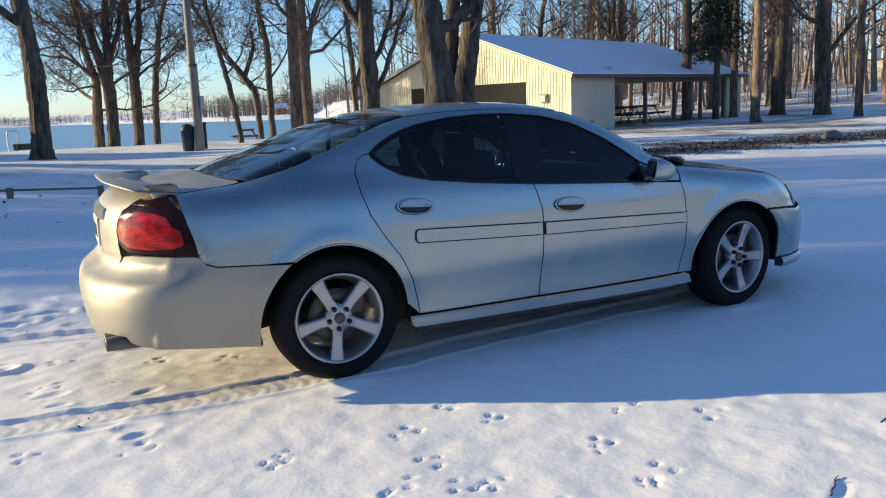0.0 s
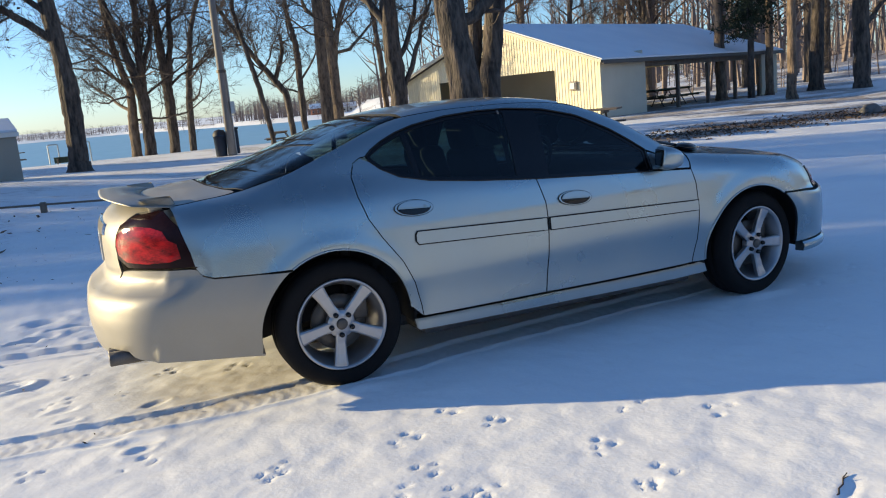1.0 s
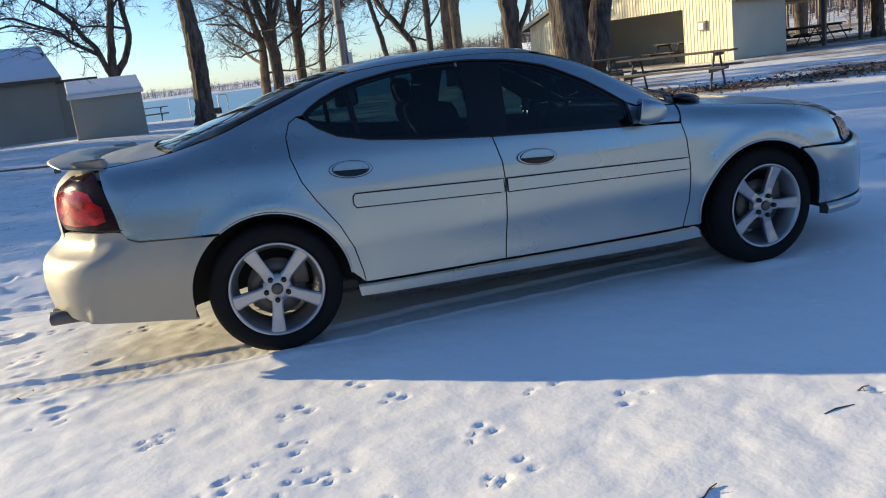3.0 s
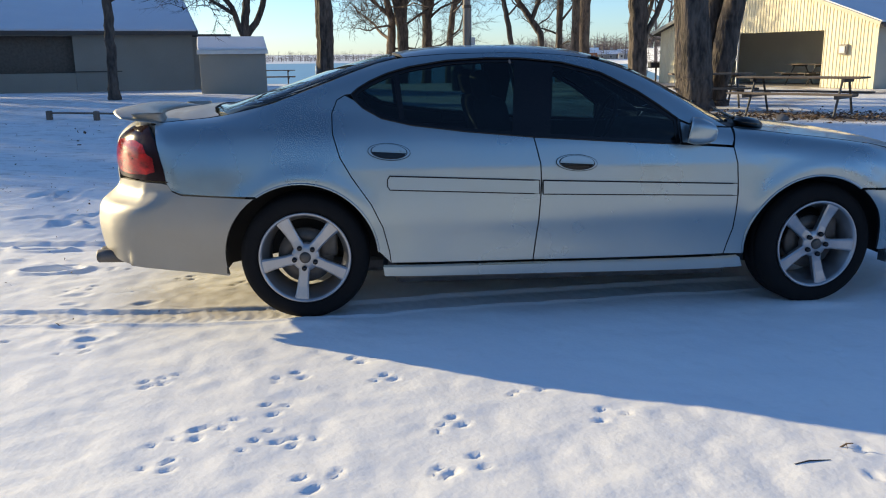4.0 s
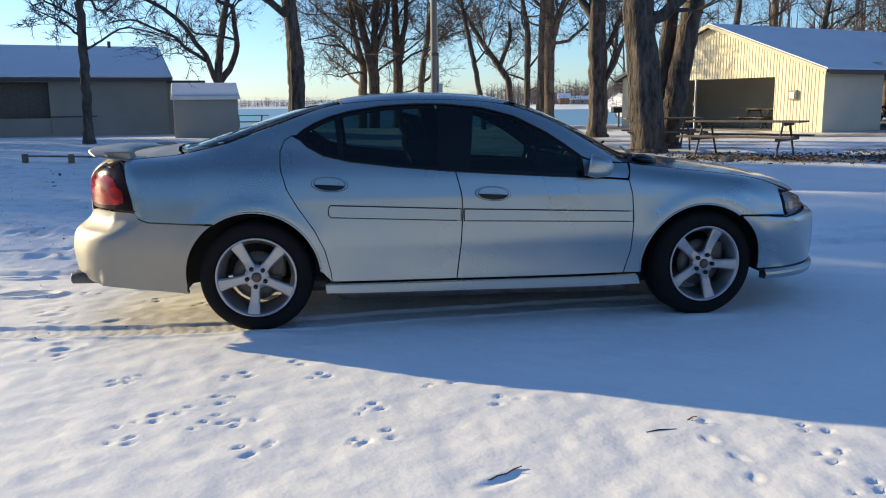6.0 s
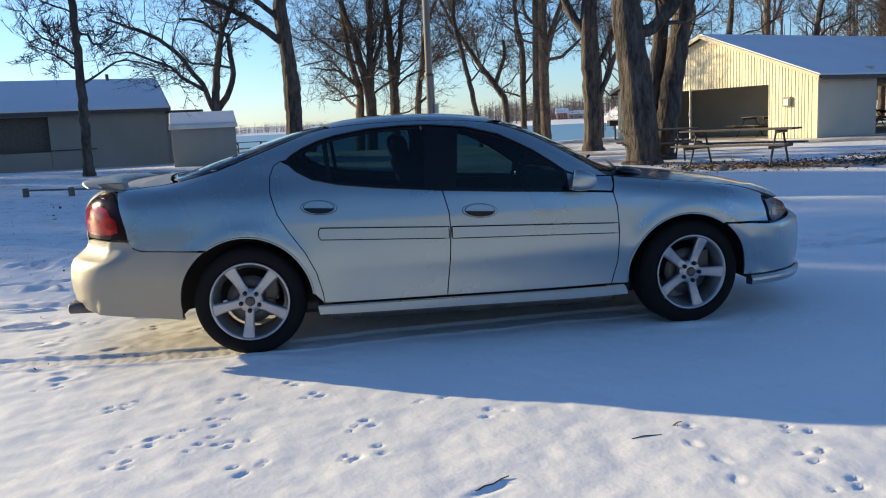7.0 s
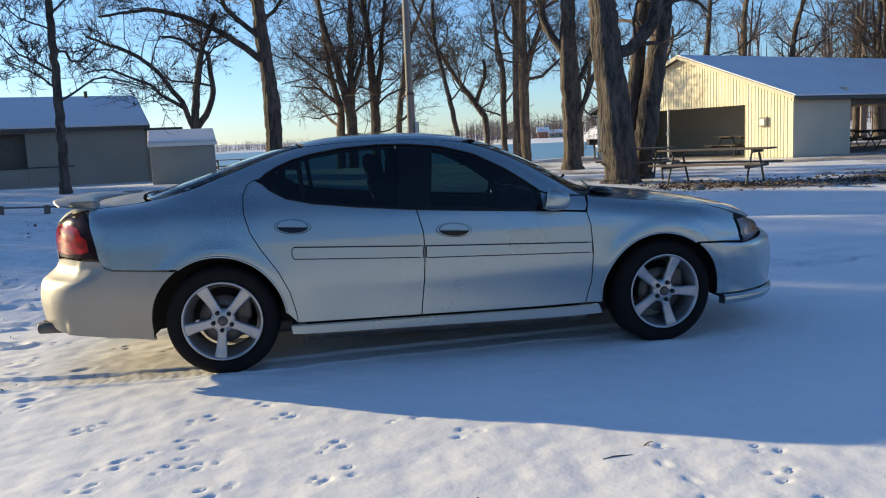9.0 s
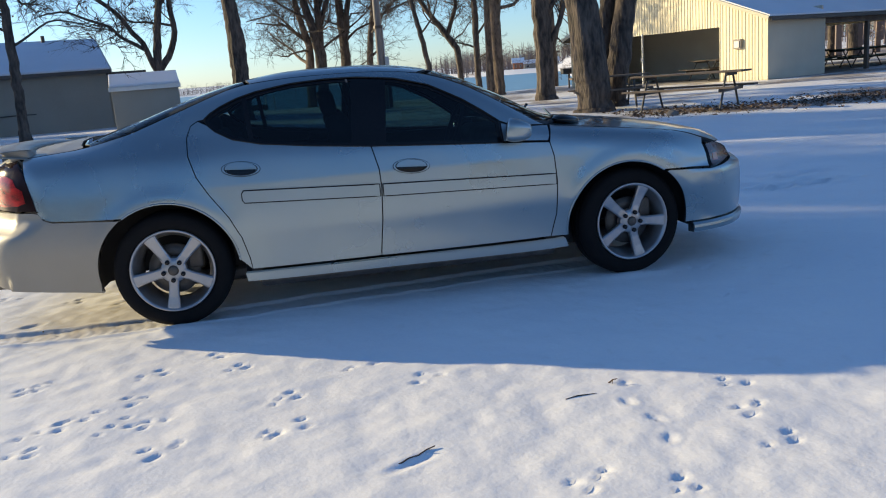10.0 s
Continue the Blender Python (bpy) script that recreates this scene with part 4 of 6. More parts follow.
t_e = tree([(1.37, 36.82, -0.09, 0.284), (1.45, 36.81, 2.68, 0.231), (1.36, 36.82, 4.71, 0.189), (1.32, 36.82, 6.72, 0.168)], 36,
           ([(1.47, 36.81, 3.24, 0.158), (1.70, 36.78, 4.71, 0.147), (1.95, 36.76, 6.73, 0.126), (2.20, 36.66, 9.36, 0.0736)],), 13, 3.0, 13)
t_e2 = tree([(3.10, 44.83, -0.40, 0.241), (3.24, 44.81, 2.89, 0.19), (3.64, 44.76, 5.31, 0.152), (3.81, 44.74, 6.52, 0.139), (4.21, 44.68, 7.73, 0.114)], 37, (), 11, 2.6, 12, BARK, 3.4)
FINE[0] = 1.0
t_f = tree([(4.86, 30.71, 0.14, 0.126), (4.60, 30.77, 2.40, 0.117), (4.28, 30.83, 3.97, 0.0987), (3.92, 30.91, 5.59, 0.0897)], 38, (), 9, 3.0, 8, BARK, 3.0, label="slim leaning bare tree at the lake shore")
t_f2 = tree([(7.48, 38.06, -0.12, 0.178), (7.35, 38.10, 2.50, 0.173), (6.65, 38.27, 3.54, 0.167), (5.97, 38.38, 4.49, 0.126)], 39, ([(6.91, 38.17, 3.33, 0.126), (7.38, 38.06, 4.59, 0.105), (7.33, 38.06, 5.53, 0.0732)],), 8, 3.0, 8, BARK, 3.4, label="crooked bare tree bending over the lake shore")
t_f3 = tree([(9.52, 43.67, -0.32, 0.226), (9.49, 43.69, 2.52, 0.19), (9.54, 43.67, 4.78, 0.184), (9.45, 43.70, 5.85, 0.155)], 40, (), 11, 2.0, 10, BARK, 3.4)
t_g = tree([(8.07, 33.18, 0.03, 0.367), (8.11, 33.16, 3.40, 0.296), (8.14, 33.13, 7.08, 0.235)], 41, (), 14, 3.8, 8, PALEBARK, 4.2, label="tall bare tree with peeling brown bark")
t_g2 = tree([(7.56, 29.58, 0.18, 0.247), (7.52, 29.54, 3.21, 0.22), (7.53, 29.53, 5.94, 0.174)], 42, ([(7.54, 29.52, 3.20, 0.137), (7.74, 29.44, 4.31, 0.128), (8.04, 29.35, 5.47, 0.11), (8.46, 29.21, 7.43, 0.0641)],), 13, 3.4, 9, PALEBARK, 4.2, label="tall bare tree with peeling brown bark")
t_h = tree([(11.73, 35.17, -0.05, 0.167), (11.55, 34.97, 3.85, 0.139), (11.42, 35.00, 5.62, 0.111)], 43, ([(11.60, 35.07, 2.09, 0.111), (12.11, 34.98, 3.94, 0.0926), (12.40, 34.98, 5.62, 0.0648)],), 10, 3, 7, PALEBARK, 3.0)
t_k = tree([(7.06, 20.74, 0.23, 0.353), (7.06, 20.74, 2.06, 0.283), (6.99, 20.76, 4.24, 0.265), (7.03, 20.75, 5.67, 0.221)], 44,
           ([(6.97, 20.77, 3.93, 0.15), (6.47, 20.91, 4.64, 0.124), (6.16, 21.00, 5.73, 0.106), (5.60, 21.19, 7.47, 0.0618)], [(7.19, 20.67, 1.89, 0.0883), (7.76, 20.54, 3.20, 0.0751), (7.93, 20.49, 3.65, 0.0618), (8.35, 20.31, 4.90, 0.0353)], [(7.14, 20.66, 2.87, 0.0883), (7.74, 20.54, 4.11, 0.0707), (7.90, 20.49, 5.44, 0.0442)]), 14, 4.6, 8, BARK, 4.6, label="dark bare oak with low forked limbs")
t_i = tree([(6.09, 13.22, 0.12, 0.444), (6.04, 13.24, 1.02, 0.397), (5.94, 13.28, 2.23, 0.359), (5.78, 13.33, 3.68, 0.34), (5.73, 13.35, 4.45, 0.312)], 45,
           ([(5.92, 13.27, 3.17, 0.189), (6.30, 13.17, 3.29, 0.151), (6.63, 13.03, 3.61, 0.161), (6.87, 12.95, 4.10, 0.17), (6.97, 12.93, 4.98, 0.151), (7.26, 12.76, 6.69, 0.0946)],), 13, 4.8, 8, BARK, 4.8, label="massive old oak with deeply furrowed bark and a thick side limb")
t_i2 = tree([(7.04, 14.46, 0.16, 0.333), (7.28, 14.39, 2.09, 0.269), (7.48, 14.31, 3.48, 0.25), (7.62, 14.25, 4.57, 0.232)], 46, (), 14, 5.0, 8, BARK, 4.6, label="stout bare oak close behind the massive one")
t_i3 = tree([(6.76, 14.84, 0.16, 0.269), (7.05, 14.79, 2.53, 0.204), (7.15, 14.74, 3.78, 0.185), (7.28, 14.70, 4.60, 0.185)], 47, (), 12, 5.0, 7, BARK, 4.0)
RIGHT = ((23.99, 24.77, 0.28, 0.21, PALEBARK, -0.1, 51), (26.96, 24.93, 0.22, 0.17, PALEBARK, 0.1, 52), (21.94, 18.71, 0.21, 0.16, PALEBARK, 0.0, 53),
         (29.43, 24.50, 0.39, 0.30, BARK, 0.2, 54), (29.02, 21.64, 0.39, 0.32, BARK, -0.15, 55), (26.90, 18.11, 0.18, 0.15, BARK, -0.1, 56))
for x, y, r0, r1, bark, lean, seed in RIGHT:
    z = float(terrain(x, y))
    tree([(x, y, z, r0), (x + lean * 0.4, y, z + 2.9, r1), (x + lean, y, z + 6.0, r1 * 0.9)], seed, (), 14, 3.6 if r1 < 0.3 else 2.6, 8, bark, 4.4,
         label="straight bare tree with sunlit pale bark" if bark is PALEBARK else "dark bare tree by the picnic shelter")
# more of the grove: copies further back, and unseen trees added towards the sun to streak the snow with shade
for src, x, y, turn in ((t_e, 38, 33, 40), (t_k, 36, 36, 130), (t_g, 42, 28, 200), (t_d2, 30, 38, 80), (t_e2, 26, 41, 10), (t_i2, 22, 44, 300), (t_g2, 18.5, 42, 20),
                                          (t_k, 45, 38, 60), (t_e, 40, 23, 100), (t_i2, 47, 24, 190), (t_d2, 34, 46, 250), (t_g, 28, 50, 70), (t_k, 52, 32, 30),
                                          (t_i2, -14.5, 13.6, 60), (t_k, -19.0, 16.6, 140), (t_e, -29.5, 22.5, 200), (t_e2, -24.5, 17.0, 220), (t_i2, -24.0, 19.2, 20), 
                                          (t_k, -17.5, 21.5, 250), (t_d2, -23.5, 25.5, 310), (t_g, -30.0, 28.5, 90), (t_e, -34.0, 24.0, 30),
                                          (t_g, -16.6, 15.0, 0), (t_k, -26.6, 20.9, 120), (t_d2, -37.0, 27.0, 20), (t_i2, -16.2, 18.6, 330), (t_e, -21.0, 21.6, 45), (t_k, -27.0, 24.4, 80), (t_e2, -15.2, 11.9, 10), (t_f3, -21.0, 14.9, 50), (t_f3, -28.0, 19.0, 300)):
    copy_thing(src, Matrix.Translation((x, y, float(terrain(x, y)) - 0.05)) @ Matrix.Rotation(radians(turn), 4, "Z"))


def evergreen(x, y, r):
    z = float(terrain(x, y))
    t = thing("evergreen_tree", "dark green cedar with drooping needle sprays", "tree", pose(x, y, z))
    v, f = [], []
    tube([(0, 0, -0.2), (0.05, 0, 3), (0, 0.05, 9)], [0.17, 0.13, 0.04], 9, v, f)
    mesh("trunk", v, f, BARK, t)
    nv, nf = [], []
    for _ in range(150):
        h, a = r.uniform(2.9, 9), r.uniform(0, 6.28)
        out = r.uniform(0.5, 1.0) * (2.1 - 0.17 * h)
        tip = np.array((math.cos(a) * out, math.sin(a) * out, h + r.uniform(-0.5, 0.1)))
        root = np.array((0, 0, h))
        for _ in range(70):
            c = root + (tip - root) * r.uniform(0.25, 1.05) + r.normal(0, 0.11, 3)
            p, q = r.normal(0, 0.06, 3), r.normal(0, 0.018, 3)
            n = len(nv)
            nv += [tuple(c - p), tuple(c + q), tuple(c + p - (0, 0, 0.05)), tuple(c - q)]
            nf.append((n, n + 1, n + 2, n + 3))
    mesh("crown", nv, nf, NEEDLE, t, smooth=False)


evergreen(24.7, 23.7, np.random.default_rng(61))

# ---- the car ----
from mathutils import geometry

CAR = thing("car", "silver four-door sedan with tinted windows parked on snow", "car")
C0 = 0.55  # height of the axis from which the skin is unrolled


def on_side(x, z):
    """The right-hand skin at x, z."""
    x, z = np.atleast_1d(np.asarray(x, float)), np.atleast_1d(np.asarray(z, float))
    y = solve(lambda a: body(x, -a, z), np.zeros_like(x), np.full_like(x, 1.3))
    return np.stack([x, -y, z], -1)


def on_top(x, y):
    x, y = np.atleast_1d(np.asarray(x, float)), np.atleast_1d(np.asarray(y, float))
    z = solve(lambda a: body(x, y, a), np.full_like(x, 0.5), np.full_like(x, 1.7))
    return np.stack([x, y, z], -1)


class Section:
    """Chart of the skin: along the car, and the turn round its long axis."""
    @staticmethod
    def flat(p):
        return np.stack([p[:, 0], np.arctan2(p[:, 2] - C0, -p[:, 1]) * 0.9], -1)

    @staticmethod
    def skin(q, out=0.0):
        x, a = q[:, 0], q[:, 1] / 0.9
        s = solve(lambda r: body(x, -r * np.cos(a), C0 + r * np.sin(a)) - out, np.zeros_like(x), np.full_like(x, 1.8))
        return np.stack([x, -s * np.cos(a), C0 + s * np.sin(a)], -1)


def wrap(cx, sign):
    """Chart for a bumper: the turn round an upright axis at cx, and the height."""
    class Wrap:
        @staticmethod
        def flat(p):
            return np.stack([np.arctan2(sign * (p[:, 0] - cx), -p[:, 1]) * 0.8, p[:, 2]], -1)

        @staticmethod
        def skin(q, out=0.0):
            a, z = q[:, 0] / 0.8, q[:, 1]
            s = solve(lambda r: body(cx + sign * r * np.sin(a), -r * np.cos(a), z) - out, np.zeros_like(a), np.full_like(a, 1.6))
            return np.stack([cx + sign * s * np.sin(a), -s * np.cos(a), z], -1)
    return Wrap


REAR, FRONT = wrap(-1.75, -1), wrap(1.75, 1)


class Deck:
    """Chart of the boot lid: the turn round a cross axis, and the way across."""
    @staticmethod
    def flat(p):
        return np.stack([np.arctan2(p[:, 2] - 0.80, p[:, 0] + 2.15) % (2 * math.pi) * 0.35, p[:, 1]], -1)

    @staticmethod
    def skin(q, out=0.0):
        a, y = q[:, 0] / 0.35, q[:, 1]
        s = solve(lambda r: body(-2.15 + r * np.cos(a), y, 0.80 + r * np.sin(a)) - out, np.zeros_like(a), np.full_like(a, 1.2))
        return np.stack([-2.15 + s * np.cos(a), y, 0.80 + s * np.sin(a)], -1)


def shrink(poly, d):
    """Moves a closed outline inwards by d."""
    p = np.asarray(poly, float)
    area = 0.5 * np.sum(p[:, 0] * np.roll(p[:, 1], -1) - np.roll(p[:, 0], -1) * p[:, 1])
    e = np.roll(p, -1, 0) - p
    n = np.stack([-e[:, 1], e[:, 0]], -1) / (np.linalg.norm(e, axis=1)[:, None] + 1e-12) * np.sign(area)
    m = n + np.roll(n, 1, 0)
    m /= np.maximum((m * m).sum(1)[:, None] / 2, 0.35)
    return p + m * d


def dense(poly, step):
    out = []
    for a, b in zip(poly, np.roll(poly, -1, 0)):
        k = max(1, int(math.ceil(np.linalg.norm(b - a) / step)))
        out += [a + (b - a) * i / k for i in range(k)]
    return np.array(out)


def panel(name, chart, points, material, parent=None, label="", gap=0.0034, step=0.028, out=0.0, depth=0.014, holes=(), flat=False, mirrored=False, edge=SEAM):
    """A sheet of the car's skin inside an outline of surface points, with a turned-in edge. holes: outlines in the chart."""
    poly = np.asarray(points, float) if flat else chart.flat(np.asarray(points, float))
    poly = dense(shrink(dense(poly, step), gap), step)
    lo, hi = poly.min(0), poly.max(0)
    u, v = np.meshgrid(np.arange(lo[0], hi[0], step), np.arange(lo[1], hi[1], step), indexing="ij")
    grid = np.stack([u.ravel(), v.ravel()], -1)
    loops = [poly] + [dense(np.asarray(h, float), step) for h in holes]
    keep = inside(grid, poly)
    for h in loops[1:]:
        keep &= ~inside(grid, h)
    near = np.min([np.min(np.linalg.norm(grid[:, None] - h[None], axis=2), axis=1) for h in loops], axis=0)
    grid = grid[keep & (near > step * 0.45)]
    pts, edges, n = [], [], 0
    for h in loops:
        edges += [(n + i, n + (i + 1) % len(h)) for i in range(len(h))]
        pts += [Vector(p) for p in h]
        n += len(h)
    pts += [Vector(p) for p in grid]
    from_cdt = geometry.delaunay_2d_cdt(pts, edges, [], 0, 1e-7)
    flatv = np.array([tuple(p) for p in from_cdt[0]])
    tris = np.array([t for t in from_cdt[2] if len(t) == 3])
    mid = flatv[tris].mean(1)
    ok = inside(mid, poly)
    for h in loops[1:]:
        ok &= ~inside(mid, h)
    tris = tris[ok]
    top = chart.skin(flatv, out)
    eps = 1e-4
    grad = np.stack([body(top[:, 0] + eps, top[:, 1], top[:, 2]) - body(top[:, 0] - eps, top[:, 1], top[:, 2]),
                     body(top[:, 0], top[:, 1] + eps, top[:, 2]) - body(top[:, 0], top[:, 1] - eps, top[:, 2]),
                     body(top[:, 0], top[:, 1], top[:, 2] + eps) - body(top[:, 0], top[:, 1], top[:, 2] - eps)], -1)
    grad /= np.linalg.norm(grad, axis=1)[:, None] + 1e-12
    a, b, c = (top[tris[:, k]] for k in range(3))
    flip = (np.cross(b - a, c - a) * grad[tris[:, 0]]).sum(1) < 0
    tris[flip] = tris[flip][:, ::-1]
    # turned-in rim on every edge used once, coloured near black as the gaps' shade
    count = {}
    for t in tris:
        for i, j in ((t[0], t[1]), (t[1], t[2]), (t[2], t[0])):
            count[(i, j)] = 1
    rim = [(i, j) for i, j in count if (j, i) not in count]
    low = top - grad * depth
    verts = np.concatenate([top, top, low])
    normals = np.concatenate([grad, grad, grad])
    k = len(top)
    faces = [tuple(int(q) for q in t) for t in tris] + [(int(j) + k, int(i) + k, int(i) + 2 * k, int(j) + 2 * k) for i, j in rim]
    used = np.unique(np.concatenate([np.ravel(f) for f in faces]))
    remap = -np.ones(len(verts), int)
    remap[used] = np.arange(len(used))
    faces = [tuple(int(remap[i]) for i in f) for f in faces]
    verts, normals = verts[used], normals[used]
    if mirrored:
        verts, normals = verts * (1, -1, 1), normals * (1, -1, 1)
        faces = [f[::-1] for f in faces]
    me = bpy.data.meshes.new(name)
    me.from_pydata([tuple(p) for p in verts], [], faces)
    ob = link(name, me, (material, edge), parent or CAR, label, True)
    index = np.zeros(len(faces), np.int32)
    index[len(tris):] = 1
    me.polygons.foreach_set("material_index", index)
    smooth = np.ones(len(faces), bool)
    smooth[len(tris):] = False
    me.polygons.foreach_set("use_smooth", smooth)
    me.normals_split_custom_set_from_vertices([tuple(p) for p in normals])
    return ob


def S(*xz):
    return list(on_side(*np.array(xz).T))


def T(*xy):
    return list(on_top(*np.array(xy).T))


def arc(cx, cz, r, a0, a1, n=22):
    return [(cx + r * math.cos(radians(a)), cz + r * math.sin(radians(a))) for a in np.linspace(a0, a1, n)]


DLO_TOP = ((-1.135, 1.176), (-1.10, 1.206), (-1.035, 1.243), (-0.94, 1.282), (-0.828, 1.312), (-0.623, 1.343), (-0.416, 1.354), (-0.229, 1.351), (-0.002, 1.327), (0.2, 1.273), (0.395, 1.171), (0.50, 1.10), (0.595, 1.03))
DLO_LOW = ((0.60, 0.899), (0.2, 0.923), (-0.188, 0.949), (-0.547, 0.982), (-0.823, 1.016), (-0.979, 1.052), (-1.076, 1.105), (-1.118, 1.145))
BACKSEAM = ((-0.950, 0.293), (-0.957, 0.357), (-0.988, 0.49), (-1.046, 0.616), (-1.143, 0.757), (-1.202, 0.86), (-1.237, 0.98), (-1.24, 1.08), (-1.213, 1.147), (-1.17, 1.172))
MIDSEAM = ((-0.188, 0.949), (-0.155, 0.813), (-0.15, 0.705), (-0.162, 0.509), (-0.188, 0.293))
FRONTSEAM = ((0.893, 0.878), (0.913, 0.791), (0.922, 0.64), (0.912, 0.436), (0.872, 0.293))
REARARCH, FRONTARCH = arc(-HALF - 0.012, 0.330, 0.403, 123, 4), arc(1.375, 0.325, 0.395, 184, 54)
HOODSEAM = ((0.93, 0.755), (1.25, 0.765), (1.57, 0.76), (1.86, 0.73), (1.96, 0.70))

for mir in (False, True):
    q = dict(mirrored=mir)
    rear_door = panel("rear_door", Section, S(*DLO_LOW[2:], *BACKSEAM[::-1], *MIDSEAM[::-1][:-1]), PAINT, **q)
    front_door = panel("front_door", Section, S((0.60, 0.899), (0.2, 0.923), *MIDSEAM, *FRONTSEAM[::-1]), PAINT, **q)
    pillar = [(-0.9, 0.60), (-0.6, 0.60), (-0.3, 0.60), (0.0, 0.60), (0.18, 0.605)]
    glasstop = [(0.30, 0.625), (0.44, 0.66), (0.64, 0.708), (0.80, 0.74), (0.895, 0.775)]
    backlight = [(-1.0, 0.615), (-1.25, 0.675), (-1.55, 0.71), (-1.80, 0.715)]
    deckline = [(-1.95, 0.715), (-2.08, 0.722), (-2.16, 0.715)]
    side = panel("quarter_panel", Section,
                 S(*DLO_TOP) + S((0.70, 0.985)) + T(*[(x, -y) for x, y in glasstop[::-1] + pillar[::-1] + backlight + deckline])
                 + S((-2.14, 0.95), (-2.115, 0.84), (-2.094, 0.745), (-2.068, 0.706), (-2.014, 0.686), (-1.8, 0.6715)) + S(*REARARCH) + S(*BACKSEAM), PAINT, gap=0.0022, **q)
    panel("fender", Section, S((0.893, 0.878), *FRONTSEAM[1:], (0.985, 0.288)) + S(*FRONTARCH) + S((1.8, 0.640), (1.945, 0.628), (1.94, 0.70), (1.93, 0.77)) + T(*[(x, -y) for x, y in HOODSEAM[::-1]]), PAINT, **q)
    panel("mirror_base", Section, S((0.605, 1.018), (0.607, 0.905), (0.887, 0.884), (0.902, 0.915)) + T((0.915, -0.772), (0.892, -0.785)) + S((0.715, 0.978)), PAINT, gap=0.004, **q)
    dlo = Section.flat(np.array(S(*DLO_TOP, *DLO_LOW)))
    inner = shrink(dense(dlo, 0.02), 0.020)

    def clipped(poly, a, b, c):
        """Keeps the part of an outline where a*x + b*v < c."""
        res = []
        for p, s in zip(poly, np.roll(poly, -1, 0)):
            dp, ds = a * p[0] + b * p[1] - c, a * s[0] + b * s[1] - c
            if dp < 0:
                res.append(p)
            if (dp < 0) != (ds < 0):
                res.append(p + (s - p) * dp / (dp - ds))
        return np.array(res)

    panes = [clipped(inner, 1, 0.10, -0.90 + 0.06), clipped(clipped(inner, -1, -0.10, 0.87 - 0.06), 1, -0.10, -0.29 - 0.05), clipped(inner, -1, 0.12, 0.085 + 0.06)]
    panel("window_surround", Section, dlo, TRIM, flat=True, gap=0.001, out=-0.004, holes=panes, label="gloss black window frame and pillar trim", **q)
    for pane, nm in zip(panes, ("quarter_window", "rear_side_window", "front_side_window")):
        glass_ob = panel(nm, Section, pane, FRONTGLASS if nm[0] == "f" else TINTED, flat=True, gap=0.0, out=-0.008, depth=0.004, label="dark tinted side glass", **q)
    # raised edge round the side windows
    ring = [tuple(p) for p in Section.skin(dense(dlo, 0.03), 0.001)]
    ring = [(x, -y if mir else y, z) for x, y, z in ring] + [(ring[0][0], -ring[0][1] if mir else ring[0][1], ring[0][2])]
    v, f = [], []
    tube(ring, [0.005] * len(ring), 6, v, f)
    mesh("window_moulding", v, f, TRIM, CAR, "thin black window moulding")
    # rubbing strips and handles belong to the doors
    for door, zz in ((rear_door, ((-0.958, 0.760, 0.690), (-0.162, 0.724, 0.655))), (front_door, ((-0.142, 0.723, 0.653), (0.914, 0.684, 0.623)))):
        (xa, ta, ba), (xb, tb, bb) = zz
        pts = [(xa + 0.012, ta), (xa, (ta * 0.75 + ba * 0.25)), (xa, (ta * 0.25 + ba * 0.75)), (xa + 0.012, ba), (xb, bb), (xb, tb)] if door is rear_door else [(xa, ta), (xa, ba), (xb, bb), (xb, tb)]
        panel("rub_strip", Section, S(*pts), PAINT, door, gap=0.0, out=0.010, depth=0.012, step=0.02, **q)
        # a dark bead round the strip stands in for its shadow gap
        rimq = Section.skin(dense(Section.flat(np.array(S(*pts))), 0.03), 0.0072)
        rimq = [(x, -y if mir else y, z) for x, y, z in list(rimq) + [rimq[0]]]
        v, f = [], []
        tube(rimq, [0.0043] * len(rimq), 6, v, f)
        mesh("strip_edge", v, f, SEAM, door, "dark bead with the gap's shadow in its colour")
    for door, hx, hz in ((rear_door, -0.947, 0.884), (front_door, 0.036, 0.812)):
        e = [(hx + 0.108 * math.cos(a), hz - 0.06 * 0.108 * math.cos(a) + 0.041 * math.sin(a)) for a in np.linspace(0, 2 * math.pi, 28, endpoint=False)]
        panel("handle_bezel", Section, S(*e), PAINT, door, gap=0.0, out=0.009, depth=0.012, step=0.015, **q)
        for grown, rad in ((1.0, 0.0032), (0.86, 0.0028)):
            o = [(hx + (x - hx) * grown, hz + (z - hz) * grown) for x, z in e]
            ringp = Section.skin(Section.flat(np.array(S(*o))), 0.006 if grown == 1 else 0.0095)
            ringp = [(x, -y if mir else y, z) for x, y, z in list(ringp) + [ringp[0]]]
            v, f = [], []
            tube(ringp, [rad] * len(ringp), 5, v, f)
            mesh("handle_ring", v, f, SEAM, door)
        cup = [(hx + (x - hx) * 0.82, hz + (z - hz) * 0.82) for x, z in e]
        lowhalf = [(x, min(z, hz - 0.004 - 0.06 * (x - hx))) for x, z in cup]
        upper = [(x, max(z, hz + 0.0 - 0.06 * (x - hx))) for x, z in cup]
        # no hollow is cut: its shade is a flat black patch on the bezel
        panel("handle_recess", Section, S(*[p for i, p in enumerate(lowhalf) if i >= 14 or i == 0]), TRIM, door, "flat black patch for the shaded finger hollow", gap=0.0, out=0.0105, depth=0.01, step=0.015, **q)
        panel("handle_grip", Section, S(*[p for i, p in enumerate(upper) if i <= 14]), PAINT, door, gap=0.0, out=0.022, depth=0.022, step=0.015, edge=PAINT, **q)
